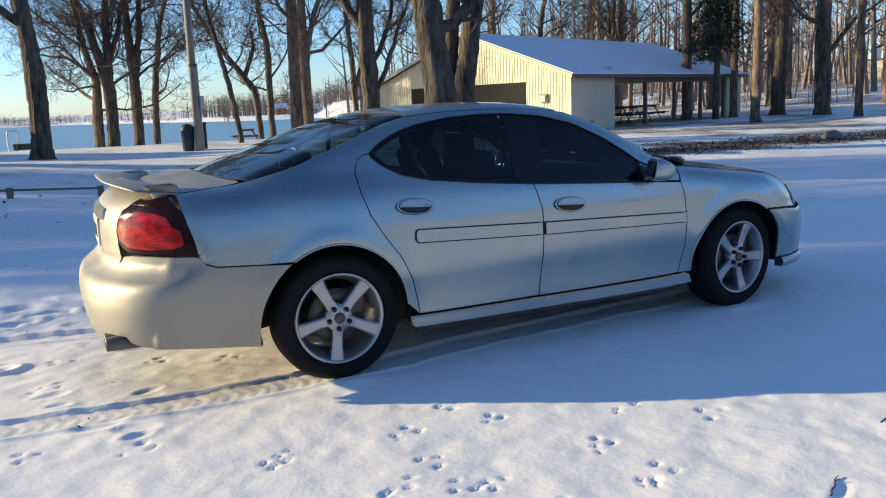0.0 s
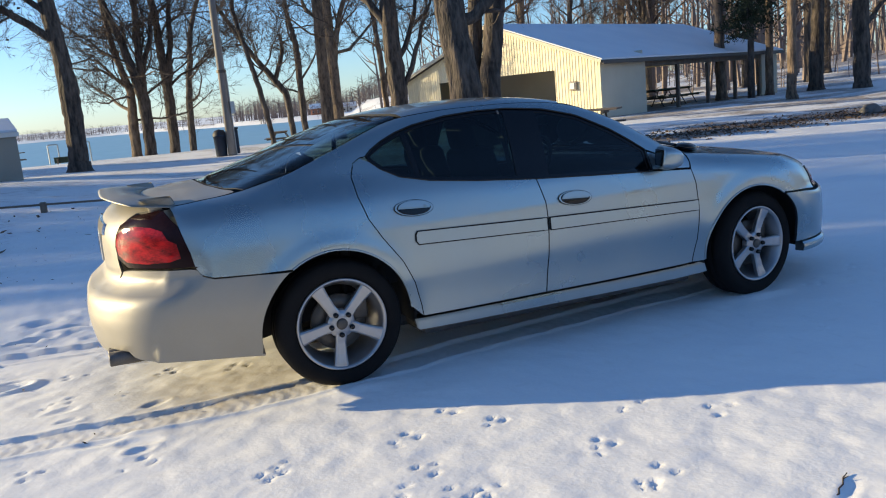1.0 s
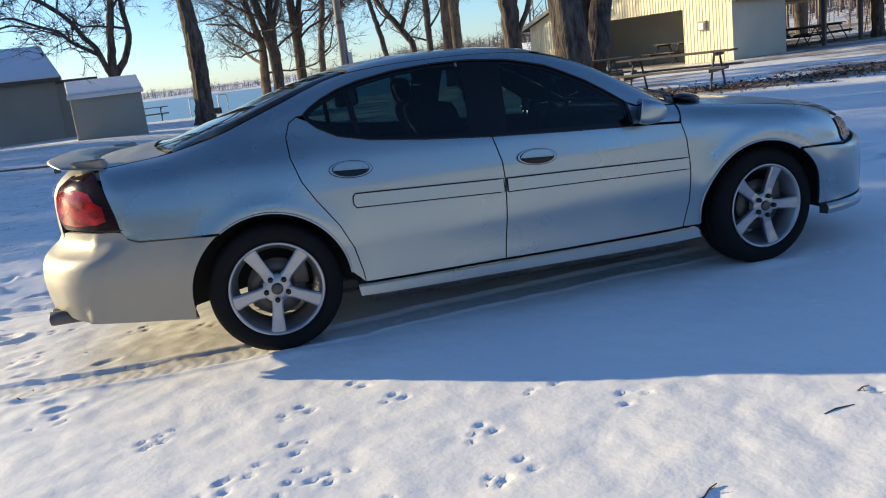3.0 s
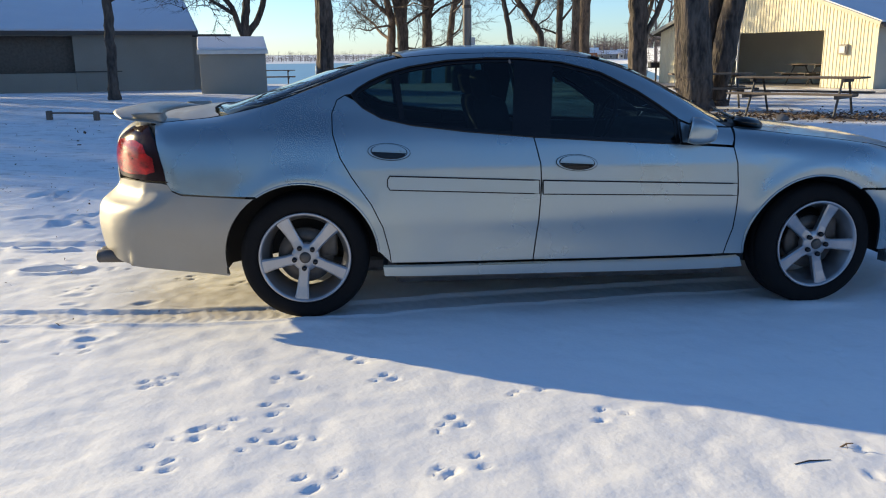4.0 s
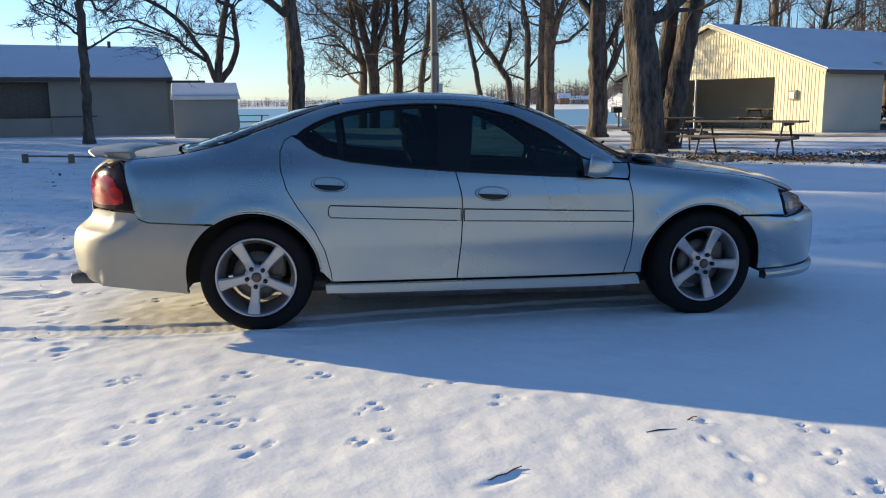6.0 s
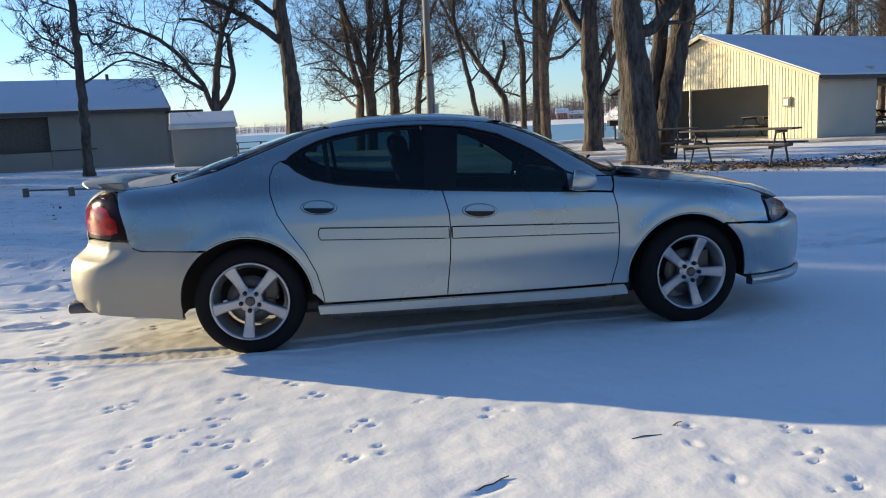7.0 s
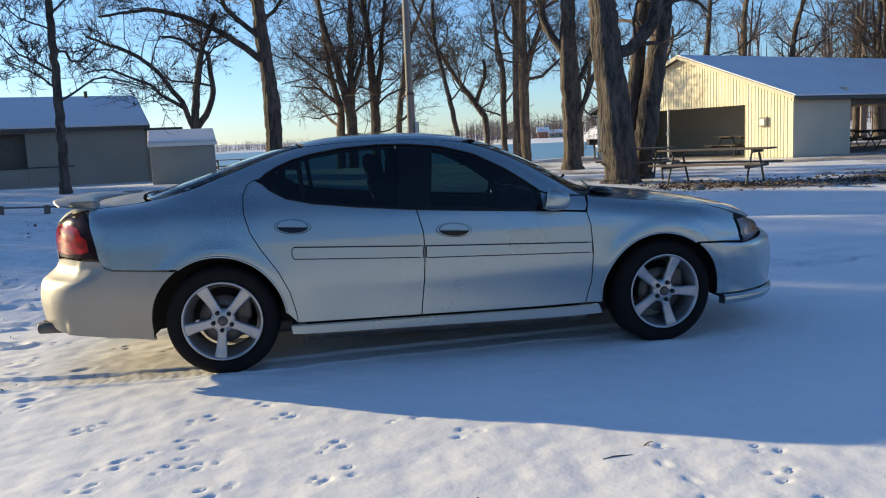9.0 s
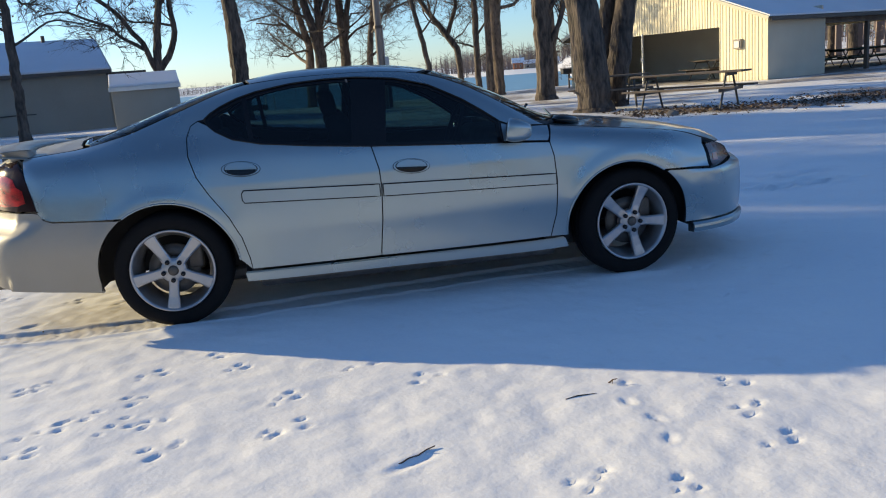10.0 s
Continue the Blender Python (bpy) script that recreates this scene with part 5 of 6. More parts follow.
    # rolled lips of the wheel arches
    for lip in (REARARCH, FRONTARCH):
        edge_pts = [(x, -y - 0.001 if not mir else y + 0.001, z) for x, y, z in [(p[0], -p[1], p[2]) for p in on_side(*np.array(lip).T)]]
        v, f = [], []
        tube(edge_pts, [0.0065] * len(edge_pts), 6, v, f)
        mesh("arch_lip", v, f, PAINT, side, "bright rolled wheel-arch lip")
    # sill skirt
    panel("side_skirt", Section, S((-0.985, 0.232), (-0.992, 0.280), (-0.16, 0.280), (0.962, 0.279), (0.98, 0.227), (0.0, 0.229)), PAINT, gap=0.0, out=0.016, depth=0.05, step=0.025, edge=PAINT, **q)
    # lamps
    tl = panel("tail_lamp", REAR, T((-2.178, -0.708)) + S((-2.140, 0.96), (-2.122, 0.90), (-2.100, 0.82), (-2.088, 0.748)) + [p for p in REAR.skin(np.array([(0.36 * 0.8, 0.75), (0.60 * 0.8, 0.753), (0.80 * 0.8, 0.756), (0.895 * 0.8, 0.80), (0.91 * 0.8, 0.86), (0.895 * 0.8, 0.92), (0.86 * 0.8, 0.968)]))] + T((-2.312, -0.607), (-2.25, -0.672)), SMOKED, gap=0.003, step=0.02, out=0.004, depth=0.03, label="dark smoked tail lamp with a red centre", edge=TRIM, **q)
    panel("red_lens", REAR, [p for p in REAR.skin(np.array([(0.8 * u, z) for u, z in ((0.44, 0.80), (0.50, 0.785), (0.64, 0.778), (0.80, 0.785), (0.875, 0.82), (0.892, 0.87), (0.872, 0.92), (0.81, 0.952), (0.70, 0.962), (0.60, 0.955), (0.53, 0.935), (0.50, 0.89), (0.455, 0.87))]))], REDLENS, tl, "bright red lens", gap=0.0, step=0.02, out=0.007, depth=0.006, edge=REDLENS, **q)
    hl = panel("headlamp", FRONT, S((1.955, 0.764), (1.965, 0.70), (1.972, 0.632), (2.05, 0.634)) + [p for p in FRONT.skin(np.array([(0.50 * 0.8, 0.638), (0.74 * 0.8, 0.648), (0.72 * 0.8, 0.69), (0.60 * 0.8, 0.735), (0.42 * 0.8, 0.765)]))], HEADLENS, gap=0.003, step=0.02, out=0.004, depth=0.03, label="dusty clear headlamp", edge=TRIM, **q)
    panel("amber_marker", FRONT, S((2.0, 0.70), (2.0, 0.655), (2.055, 0.652), (2.05, 0.70)), AMBER, hl, "amber side marker", gap=0.0, step=0.02, out=0.007, depth=0.006, edge=AMBER, **q)


full = math.pi * 0.8
# bumpers run right round the ends
sidepts = REAR.flat(np.array(S((-2.086, 0.735), (-2.062, 0.700), (-2.012, 0.681), (-1.8, 0.668), (-1.64, 0.658))))
archpts = REAR.flat(np.array(S(*arc(-HALF - 0.012, 0.330, 0.403, 126, 193, 12))))
low = REAR.flat(np.array(S((-1.815, 0.236), (-2.1, 0.268), (-2.34, 0.30))))
right = [(0.78 * 0.8, 0.743), (0.60 * 0.8, 0.744), (0.40 * 0.8, 0.742)] + [tuple(p) for p in sidepts] + [tuple(p) for p in archpts] + [tuple(p) for p in low]
left = [(full - u, z) for u, z in right[::-1]]
half_low = [(0.57, 0.310), (0.605, 0.325), (0.625, 0.355), (0.77, 0.355), (0.80, 0.325), (1.0, 0.32)]
mid_low = half_low + [(full - u, z) for u, z in half_low[::-1]]
top_mid = [(full - 0.86 * 0.8, 0.735), (full - 0.90 * 0.8, 0.70), (full - 1.0 * 0.8, 0.678), (full / 2, 0.676), (1.0 * 0.8, 0.678), (0.90 * 0.8, 0.70), (0.86 * 0.8, 0.735)]
bumper = panel("rear_bumper", REAR, right + mid_low + left + top_mid, SUNDUSTPAINT, flat=True, depth=0.02, gap=0.001, label="silver bumper, paint tinted by road dust and warm sunlight")
sidepts = FRONT.flat(np.array(S((1.945, 0.618), (1.8, 0.632), (1.64, 0.640))))
archpts = FRONT.flat(np.array(S(*arc(1.375, 0.325, 0.395, 51, -6, 12))))
low = FRONT.flat(np.array(S((1.79, 0.285), (2.1, 0.288))))
right = [(0.76 * 0.8, 0.640), (0.50 * 0.8, 0.628), (0.36 * 0.8, 0.622)] + [tuple(p) for p in sidepts] + [tuple(p) for p in archpts] + [tuple(p) for p in low]
left = [(full - u, z) for u, z in right[::-1]]
panel("front_bumper", FRONT, right + [(u, 0.285) for u in np.linspace(0.6, full - 0.6, 9)] + left + [(full - 0.9 * 0.8, 0.70), (full / 2, 0.72), (0.9 * 0.8, 0.70)], PAINT, flat=True, depth=0.02)
# lip spoiler: a blade swept round under the bumper
u0 = float(FRONT.flat(np.array(S((1.82, 0.295))))[0, 0])
line = FRONT.skin(np.array([(u, 0.295) for u in np.linspace(u0, full - u0, 61)]))[:, :2]
ahead = np.gradient(line, axis=0)
outward = np.stack([ahead[:, 1], -ahead[:, 0]], -1) / np.linalg.norm(ahead, axis=1)[:, None]
outward *= np.sign((outward[30] * (1, 0)).sum())
bm = bmesh.new()
rows = [[bm.verts.new((p[0] + o * q[0], p[1] + o * q[1], z)) for o, z in ((-0.05, 0.279), (0.002, 0.277), (0.017, 0.262), (0.020, 0.245), (0.010, 0.216), (-0.05, 0.214))] for p, q in zip(line, outward)]
for p, q in zip(rows, rows[1:]):
    for i in range(6):
        bm.faces.new((p[i], p[(i + 1) % 6], q[(i + 1) % 6], q[i]))
bm.faces.new(rows[0])
bm.faces.new(rows[-1][::-1])
bmesh.ops.recalc_face_normals(bm, faces=bm.faces)
part("front_lip", bm, PAINT, CAR, "silver lip spoiler under the bumper")
panel("lower_grille", FRONT, [(u, z) for u, z in ((0.95, 0.36), (full - 0.95, 0.36), (full - 1.0, 0.50), (1.0, 0.50))], TRIM, flat=True, out=0.005, gap=0.0, label="black lower grille")
for a, b in ((0.92, 1.20), (full - 1.20, full - 0.92)):
    panel("grille", FRONT, [(a, 0.60), (b, 0.60), (b, 0.70), (a, 0.70)], TRIM, flat=True, out=0.005, gap=0.0, label="black grille insert")


def across(pts):
    """An outline from its right-hand points, front to back or back to front."""
    return [(x, -y) for x, y in pts] + [(x, y) for x, y in pts[::-1]]


roofpts = [(-0.915, 0.0), (-0.905, 0.3), (-0.885, 0.5), (-0.86, 0.597)] + [(x, 0.60) for x in (-0.6, -0.3, 0.0)] + [(0.15, 0.598), (0.20, 0.5), (0.25, 0.3), (0.27, 0.0)]
panel("roof", Section, T(*across(roofpts[1:-1])), PAINT, gap=0.0022)
shield = [(0.295, 0.3), (0.245, 0.5), (0.215, 0.59), (0.30, 0.618), (0.44, 0.652), (0.64, 0.70), (0.80, 0.733), (0.845, 0.74), (0.95, 0.6), (1.08, 0.35), (1.13, 0.12)]
panel("windscreen", Section, T(*across(shield)), WIND, gap=0.002, out=-0.003, depth=0.005, label="clear windscreen")
cowl = [(1.145, 0.12), (1.095, 0.35), (0.965, 0.6), (0.86, 0.742), (0.92, 0.75), (1.04, 0.6), (1.17, 0.35), (1.215, 0.12)]
panel("cowl", Section, T(*across(cowl)), PLASTIC, gap=0.002, out=-0.004, label="black plastic cowl below the windscreen")
hood = [(1.225, 0.12), (1.18, 0.35), (1.05, 0.6), (0.935, 0.748), (1.25, 0.758), (1.57, 0.753), (1.86, 0.722), (1.95, 0.693), (2.10, 0.60), (2.20, 0.45), (2.26, 0.25), (2.275, 0.1)]
panel("hood", Section, T(*across(hood)), PAINT)
rearglass = [(-0.93, 0.3), (-0.905, 0.5), (-0.89, 0.585), (-1.0, 0.608), (-1.25, 0.668), (-1.55, 0.702), (-1.79, 0.705), (-1.86, 0.55), (-1.91, 0.3), (-1.92, 0.1)]
panel("rear_window", Section, T(*across(rearglass)), WIND, gap=0.002, out=-0.003, depth=0.005, label="raked rear window reflecting bare branches")
lid = T((-1.935, -0.1), (-1.925, -0.3), (-1.875, -0.55), (-1.83, -0.70), (-1.95, -0.71), (-2.08, -0.716), (-2.17, -0.705), (-2.245, -0.663), (-2.305, -0.598))
lidr = np.array(lid)
lidr = Deck.flat(lidr)
faces_down = [(2.72 * 0.35, -0.545), (2.9 * 0.35, -0.538), (3.15 * 0.35, -0.532), (3.40 * 0.35, -0.548), (3.50 * 0.35, -0.52), (3.55 * 0.35, -0.44), (3.56 * 0.35, -0.2)]
rightlid = [tuple(p) for p in lidr] + faces_down
panel("boot_lid", Deck, rightlid + [(u, -v) for u, v in rightlid[::-1]], SUNDUSTPAINT, flat=True, step=0.025, gap=0.0022)

# spoiler: a curved blade on two feet
bm = bmesh.new()
rows = []
for i in range(29):
    y = -0.72 + 1.44 * i / 28
    e = abs(y) / 0.72
    xb, xf, z = -2.465 + 0.13 * e**4, -2.24 + 0.31 * e**2.4, 1.098 - 0.034 * e**5
    ring = []
    for a, b in ((0, 0), (0.05, 0.005), (0.35, 0.014), (0.8, 0.004), (1, -0.010), (0.8, -0.018), (0.35, -0.011), (0.06, -0.005)):
        ring.append(bm.verts.new((xb + (xf - xb) * a, y, z + b * (1 - 0.8 * e**5) - 0.022 * a - 0.035 * a * e**3)))
    rows.append(ring)
for p, q in zip(rows, rows[1:]):
    for i in range(8):
        bm.faces.new((p[i], q[i], q[(i + 1) % 8], p[(i + 1) % 8]))
bm.faces.new(rows[0][::-1])
bm.faces.new(rows[-1])
bmesh.ops.recalc_face_normals(bm, faces=bm.faces)
spoiler = part("spoiler", bm, SUNDUSTPAINT, CAR, "silver boot spoiler blade", True)
for s in (-1, 1):
    bm = bmesh.new()
    for k, (z, w, h) in enumerate(((0.985, 0.17, 0.15), (1.05, 0.13, 0.11), (1.085, 0.15, 0.12))):
        made = [bm.verts.new((-2.165 + a * w / 2 - 0.025 * k, s * (0.62 + 0.014 * k) + b * h / 2, z)) for a, b in ((-1, -0.7), (-0.7, -1), (0.7, -1), (1, -0.7), (1, 0.7), (0.7, 1), (-0.7, 1), (-1, 0.7))]
        if k:
            for i in range(8):
                bm.faces.new((prev[i], prev[(i + 1) % 8], made[(i + 1) % 8], made[i]))
        prev = made
    bmesh.ops.recalc_face_normals(bm, faces=bm.faces)
    part("spoiler_foot", bm, SUNDUSTPAINT, spoiler, "", True)

# number plate with plain bars, boot trim bar, exhausts
panel("boot_bar", REAR, [(full / 2 + u, z) for u, z in ((-0.34, 0.905), (0.34, 0.905), (0.335, 0.962), (-0.335, 0.962))], PLASTIC, flat=True, gap=0.0, out=0.014, depth=0.016, edge=BRIGHT, label="dark trim bar with a bright edge over the number plate")
back = float(REAR.skin(np.array([(full / 2, 0.82)]))[0, 0])
plate = part("number_plate", box((0.012, 0.305, 0.152), (back - 0.004, 0, 0.82), 0.004), PLATE, CAR, "white number plate")
for k in range(5):
    part("bar", box((0.004, 0.03, 0.07), (back - 0.011, -0.09 + 0.045 * k, 0.82), 0.0), BLUEBIN, plate)
for y in (-0.62, 0.62):
    for dy in (-0.038, 0.038):
        tip = lathe([(0.026, 0), (0.032, 0), (0.036, 0.005), (0.038, 0.17), (0.031, 0.17), (0.030, 0.02), (0.001, 0.08)], 24)
        bmesh.ops.transform(tip, matrix=Matrix.Translation((-2.542, y + dy, 0.322)) @ Matrix.Rotation(-math.pi / 2, 4, "Z"), verts=tip.verts)
        part("exhaust_tip", tip, EXHAUST, CAR, "sooty metal exhaust tip", True)

# door mirrors
for s in (-1, 1):
    bm = bmesh.new()
    bmesh.ops.create_uvsphere(bm, u_segments=28, v_segments=18, radius=1)
    for v in bm.verts:
        x, y, z = v.co
        k = 0.62
        x, y, z = (math.copysign(abs(c) ** k, c) for c in (x, y, z))
        taper = 1 - 0.30 * max(x, 0)
        x, y, z = max(x, -0.5), y * taper, z * taper
        v.co = (0.675 + 0.095 * x + 0.012 * z, s * (0.935 + 0.085 * y), 0.970 + 0.068 * z - 0.016 * x)
    swing = Matrix.Translation((0.675, 0.935 * s, 0)) @ Matrix.Rotation(radians(18 * s), 4, "Z") @ Matrix.Translation((-0.675, -0.935 * s, 0))
    bmesh.ops.transform(bm, matrix=swing, verts=bm.verts)
    mirror = part("door_mirror", bm, PAINT, CAR, "silver door mirror housing", True)
    pane = box((0.006, 0.135, 0.096), (0.6265, s * 0.935, 0.978), 0.002, Matrix.Rotation(radians(7), 4, "Y"))
    bmesh.ops.transform(pane, matrix=swing, verts=pane.verts)
    part("mirror_glass", pane, TRIM, mirror, "dark mirror glass edge")
    part("mirror_arm", box((0.10, 0.10, 0.05), (0.70, s * 0.85, 0.925), 0.02), PAINT, mirror, "", True)

# wipers on the cowl, and the dark corner of the cowl beside the bonnet
for s in (-1, 1):
    bm = bmesh.new()
    bmesh.ops.create_uvsphere(bm, u_segments=20, v_segments=10, radius=1)
    for v in bm.verts:
        v.co = (1.085 + 0.105 * v.co.x, s * (0.60 + 0.10 * v.co.y - 0.55 * 0.105 * v.co.x), 0.984 + 0.034 * v.co.z - 0.016 * v.co.x)
    part("cowl_corner", bm, TRIM, CAR, "black cowl end cap", True)
for y0, y1 in ((-0.62, -0.05), (0.0, 0.55)):
    a, b = on_top(0.99, y0)[0], on_top(1.10, y1)[0]
    part("wiper", rod(a + (0, 0, 0.03), b + (0, 0, 0.035), 0.010, 0.006, 8), TRIM, CAR, "black wiper blade")


def wheel(x, y, turn, side, steer=0):
    """A wheel standing at x, y; side -1 faces right."""
    o = side
    w = part("wheel", lathe([(r, -o * d) for r, d in ((0.200, 0.20), (0.205, 0.06), (0.222, 0.030), (0.236, 0.010), (0.2395, 0.000), (0.236, -0.006), (0.228, -0.004), (0.219, 0.012), (0.208, 0.055), (0.196, 0.075), (0.192, 0.20))], 72), ALLOY, CAR, "silver five-spoke alloy wheel", True)
    w.matrix_basis = pose(x, y, 0.333, 0, 0, steer) @ Matrix.Diagonal((1.02, 1, 1.02, 1))
    prof = [(0.232, 0.045), (0.24, 0.005), (0.262, -0.004), (0.295, -0.006), (0.318, 0.006), (0.326, 0.022), (0.3345, 0.05), (0.335, 0.075), (0.328, 0.078), (0.328, 0.086), (0.335, 0.089), (0.335, 0.135), (0.328, 0.138), (0.328, 0.146), (0.335, 0.149), (0.335, 0.17), (0.328, 0.2), (0.30, 0.222), (0.24, 0.215)]
    part("tyre", lathe([(r, -o * d) for r, d in prof], 72), RUBBER, w, "worn black tyre dusted with snow", True)
    flipped = Matrix.Diagonal((1, -o, 1, 1))
    for k in range(5):
        a0 = radians(turn + 72 * k)
        bm = bmesh.new()
        rings = []
        for r, wd, d, th in ((0.02, 0.020, 0.020, 0.035), (0.055, 0.030, 0.014, 0.035), (0.10, 0.0265, 0.018, 0.03), (0.16, 0.030, 0.014, 0.03), (0.205, 0.035, 0.006, 0.03), (0.226, 0.039, 0.004, 0.02)):
            ring = []
            for t, dd in ((-1, th), (-1, 0.006), (-0.72, 0), (0.72, 0), (1, 0.006), (1, th)):
                u, vv = r, t * wd
                ring.append(bm.verts.new((u * math.cos(a0) - vv * math.sin(a0), -o * (d + dd), u * math.sin(a0) + vv * math.cos(a0))))
            rings.append(ring)
        for p, q in zip(rings, rings[1:]):
            for i in range(6):
                bm.faces.new((p[i], p[(i + 1) % 6], q[(i + 1) % 6], q[i]))
        bmesh.ops.recalc_face_normals(bm, faces=bm.faces)
        part("spoke", bm, ALLOY, w)
        nut = lathe([(0.001, -0.006), (0.010, -0.006), (0.0135, 0.001), (0.0135, 0.03)], 12)
        bmesh.ops.transform(nut, matrix=Matrix.Translation((0.057 * math.cos(a0), 0, 0.057 * math.sin(a0))) @ flipped, verts=nut.verts)
        part("wheel_nut", nut, TRIM, w, "black wheel nut", True)
    for nm, prof, m, label, n in (("centre_cap", [(0.001, -0.004), (0.020, -0.003), (0.027, 0.001), (0.030, 0.008), (0.031, 0.03)], STEEL, "dark centre cap", 28),
                                  ("hub", [(0.028, 0.010), (0.046, 0.012), (0.070, 0.018), (0.074, 0.026), (0.074, 0.06)], ALLOY, "silver wheel hub", 40),
                                  ("brake_disc", [(0.05, 0.09), (0.06, 0.075), (0.145, 0.075), (0.145, 0.10), (0.05, 0.10)], STEEL, "dark brake disc", 40)):
        bm = lathe(prof, n)
        bmesh.ops.transform(bm, matrix=flipped, verts=bm.verts)
        part(nm, bm, m, w, label, True)
    part("caliper", box((0.09, 0.08, 0.14), (0.12, -o * 0.11, 0.06), 0.015), STEEL, w, "dark brake caliper", True)
    return w


for x, turn in ((-HALF, -97), (HALF, -77)):
    wheel(x, -0.885, turn, -1, 7 if x > 0 else 0)
    wheel(x, 0.885, turn + 30, 1, 7 if x > 0 else 0)

# wheel wells, floor and inner shell
for x in (-HALF, HALF):
    for s in (-1, 1):
        v, f = [], []
        prof = [(0.415, 0.855), (0.44, 0.83), (0.44, 0.58), (0.02, 0.575)]
        angs = [radians(a) for a in np.linspace(-11, 191, 26)]
        for r, y in prof:
            v += [(x + r * math.cos(a), s * y, 0.33 + r * math.sin(a)) for a in angs]
        for i in range(len(prof) - 1):
            for j in range(len(angs) - 1):
                f.append((i * 26 + j, i * 26 + j + 1, (i + 1) * 26 + j + 1, (i + 1) * 26 + j))
        mesh("wheel_well", v, f, PLASTIC, CAR, "dark wheel well liner")
part("underbody", box((3.3, 1.06, 0.10), (0.1, 0, 0.205), 0.03), STEEL, CAR, "dark underbody")
part("underbody", box((1.85, 1.60, 0.08), (0, 0, 0.195), 0.03), STEEL, CAR, "dark underbody")
part("muffler", box((0.5, 1.1, 0.14), (-2.12, 0, 0.36), 0.06), STEEL, CAR, "dark muffler")
part("axle", rod((-HALF, -0.7, 0.31), (-HALF, 0.7, 0.31), 0.035), STEEL, CAR)
part("axle", rod((HALF, -0.7, 0.31), (HALF, 0.7, 0.31), 0.035), STEEL, CAR)
part("firewall", box((0.06, 1.4, 0.62), (1.0, 0, 0.6), 0.02), PLASTIC, CAR)
part("rear_bulkhead", box((0.06, 1.3, 0.75), (-1.28, 0, 0.66), 0.02), PLASTIC, CAR)
part("parcel_shelf", box((0.62, 1.22, 0.04), (-1.56, 0, 1.03), 0.01), CLOTH, CAR, "dark parcel shelf")
part("dashboard", box((0.34, 1.42, 0.16), (0.78, 0, 0.86), 0.06), PLASTIC, CAR, "dark dashboard", True)
for s in (-1, 1):
    part("door_card", box((1.85, 0.05, 0.62), (-0.05, s * 0.80, 0.60), 0.02), PLASTIC, CAR, "dark inner door card")
    part("front_seat_cushion", box((0.52, 0.52, 0.18), (-0.02, s * 0.38, 0.52), 0.06), CLOTH, CAR, "", True)
    part("front_seat_back", box((0.15, 0.50, 0.62), (-0.30, s * 0.38, 0.84), 0.06, Matrix.Rotation(radians(-14), 4, "Y")), CLOTH, CAR, "dark cloth seat back", True)
    part("headrest", box((0.10, 0.26, 0.17), (-0.41, s * 0.38, 1.205), 0.045, Matrix.Rotation(radians(-10), 4, "Y")), CLOTH, CAR, "", True)
    part("rear_headrest", box((0.09, 0.26, 0.12), (-1.20, s * 0.36, 1.10), 0.04), CLOTH, CAR, "", True)
    part("seat_belt", box((0.012, 0.05, 0.46), (-0.24, s * 0.63, 1.12), 0.004, Matrix.Rotation(radians(-12), 4, "Y")), STONE, CAR, "grey seat belt")
part("rear_seat", box((0.5, 1.25, 0.18), (-0.86, 0, 0.52), 0.06), CLOTH, CAR, "dark rear bench", True)
part("rear_seat_back", box((0.15, 1.25, 0.56), (-1.12, 0, 0.80), 0.06, Matrix.Rotation(radians(-16), 4, "Y")), CLOTH, CAR, "", True)
ringv, ringf = [], []
tube([(0.52 + 0.07 * math.cos(a), 0.38 + 0.185 * math.sin(a), 0.93 + 0.17 * math.cos(a)) for a in np.linspace(0, 2 * math.pi, 33)], [0.014] * 33, 8, ringv, ringf)
mesh("steering_wheel", ringv, ringf, PLASTIC, CAR, "dark steering wheel")
part("rear_view_mirror", box((0.03, 0.22, 0.06), (0.36, 0, 1.24), 0.02), PLASTIC, CAR)

# ---- small things in the park ----
picnic_table((7.66, 11.52, float(terrain(7.66, 11.52)) + 0.01), -45, TIMBER, 2.44)
picnic_table((6.67, 13.84, float(terrain(6.67, 13.84)) + 0.01), -12, TIMBER, 1.83)
picnic_table((-6.0, 36.6, float(terrain(-6.0, 36.6)) + 0.01), 5, TIMBER, 1.83)
picnic_table((7.2, 40.0, float(terrain(7.2, 40.0)) + 0.01), 75, TIMBER, 1.83)

pole = thing("utility_pole", "grey weathered wooden utility pole with a meter box", "pole", pose(2.13, 24.71, float(terrain(2.13, 24.71))))
part("shaft", rod((0, 0, -0.4), (0, 0, 9.0), 0.145, 0.10, 16), POLEWOOD, pole, "", True)
part("meter_box", box((0.16, 0.22, 0.42), (0.2, -0.05, 1.65), 0.02), GALV, pole, "grey meter box")
part("conduit", rod((0.15, -0.08, 0), (0.14, -0.06, 2.9), 0.02), GALV, pole)
part("clamp", rod((0, 0, 2.85), (0, 0, 2.95), 0.17, sides=16), STEEL, pole)

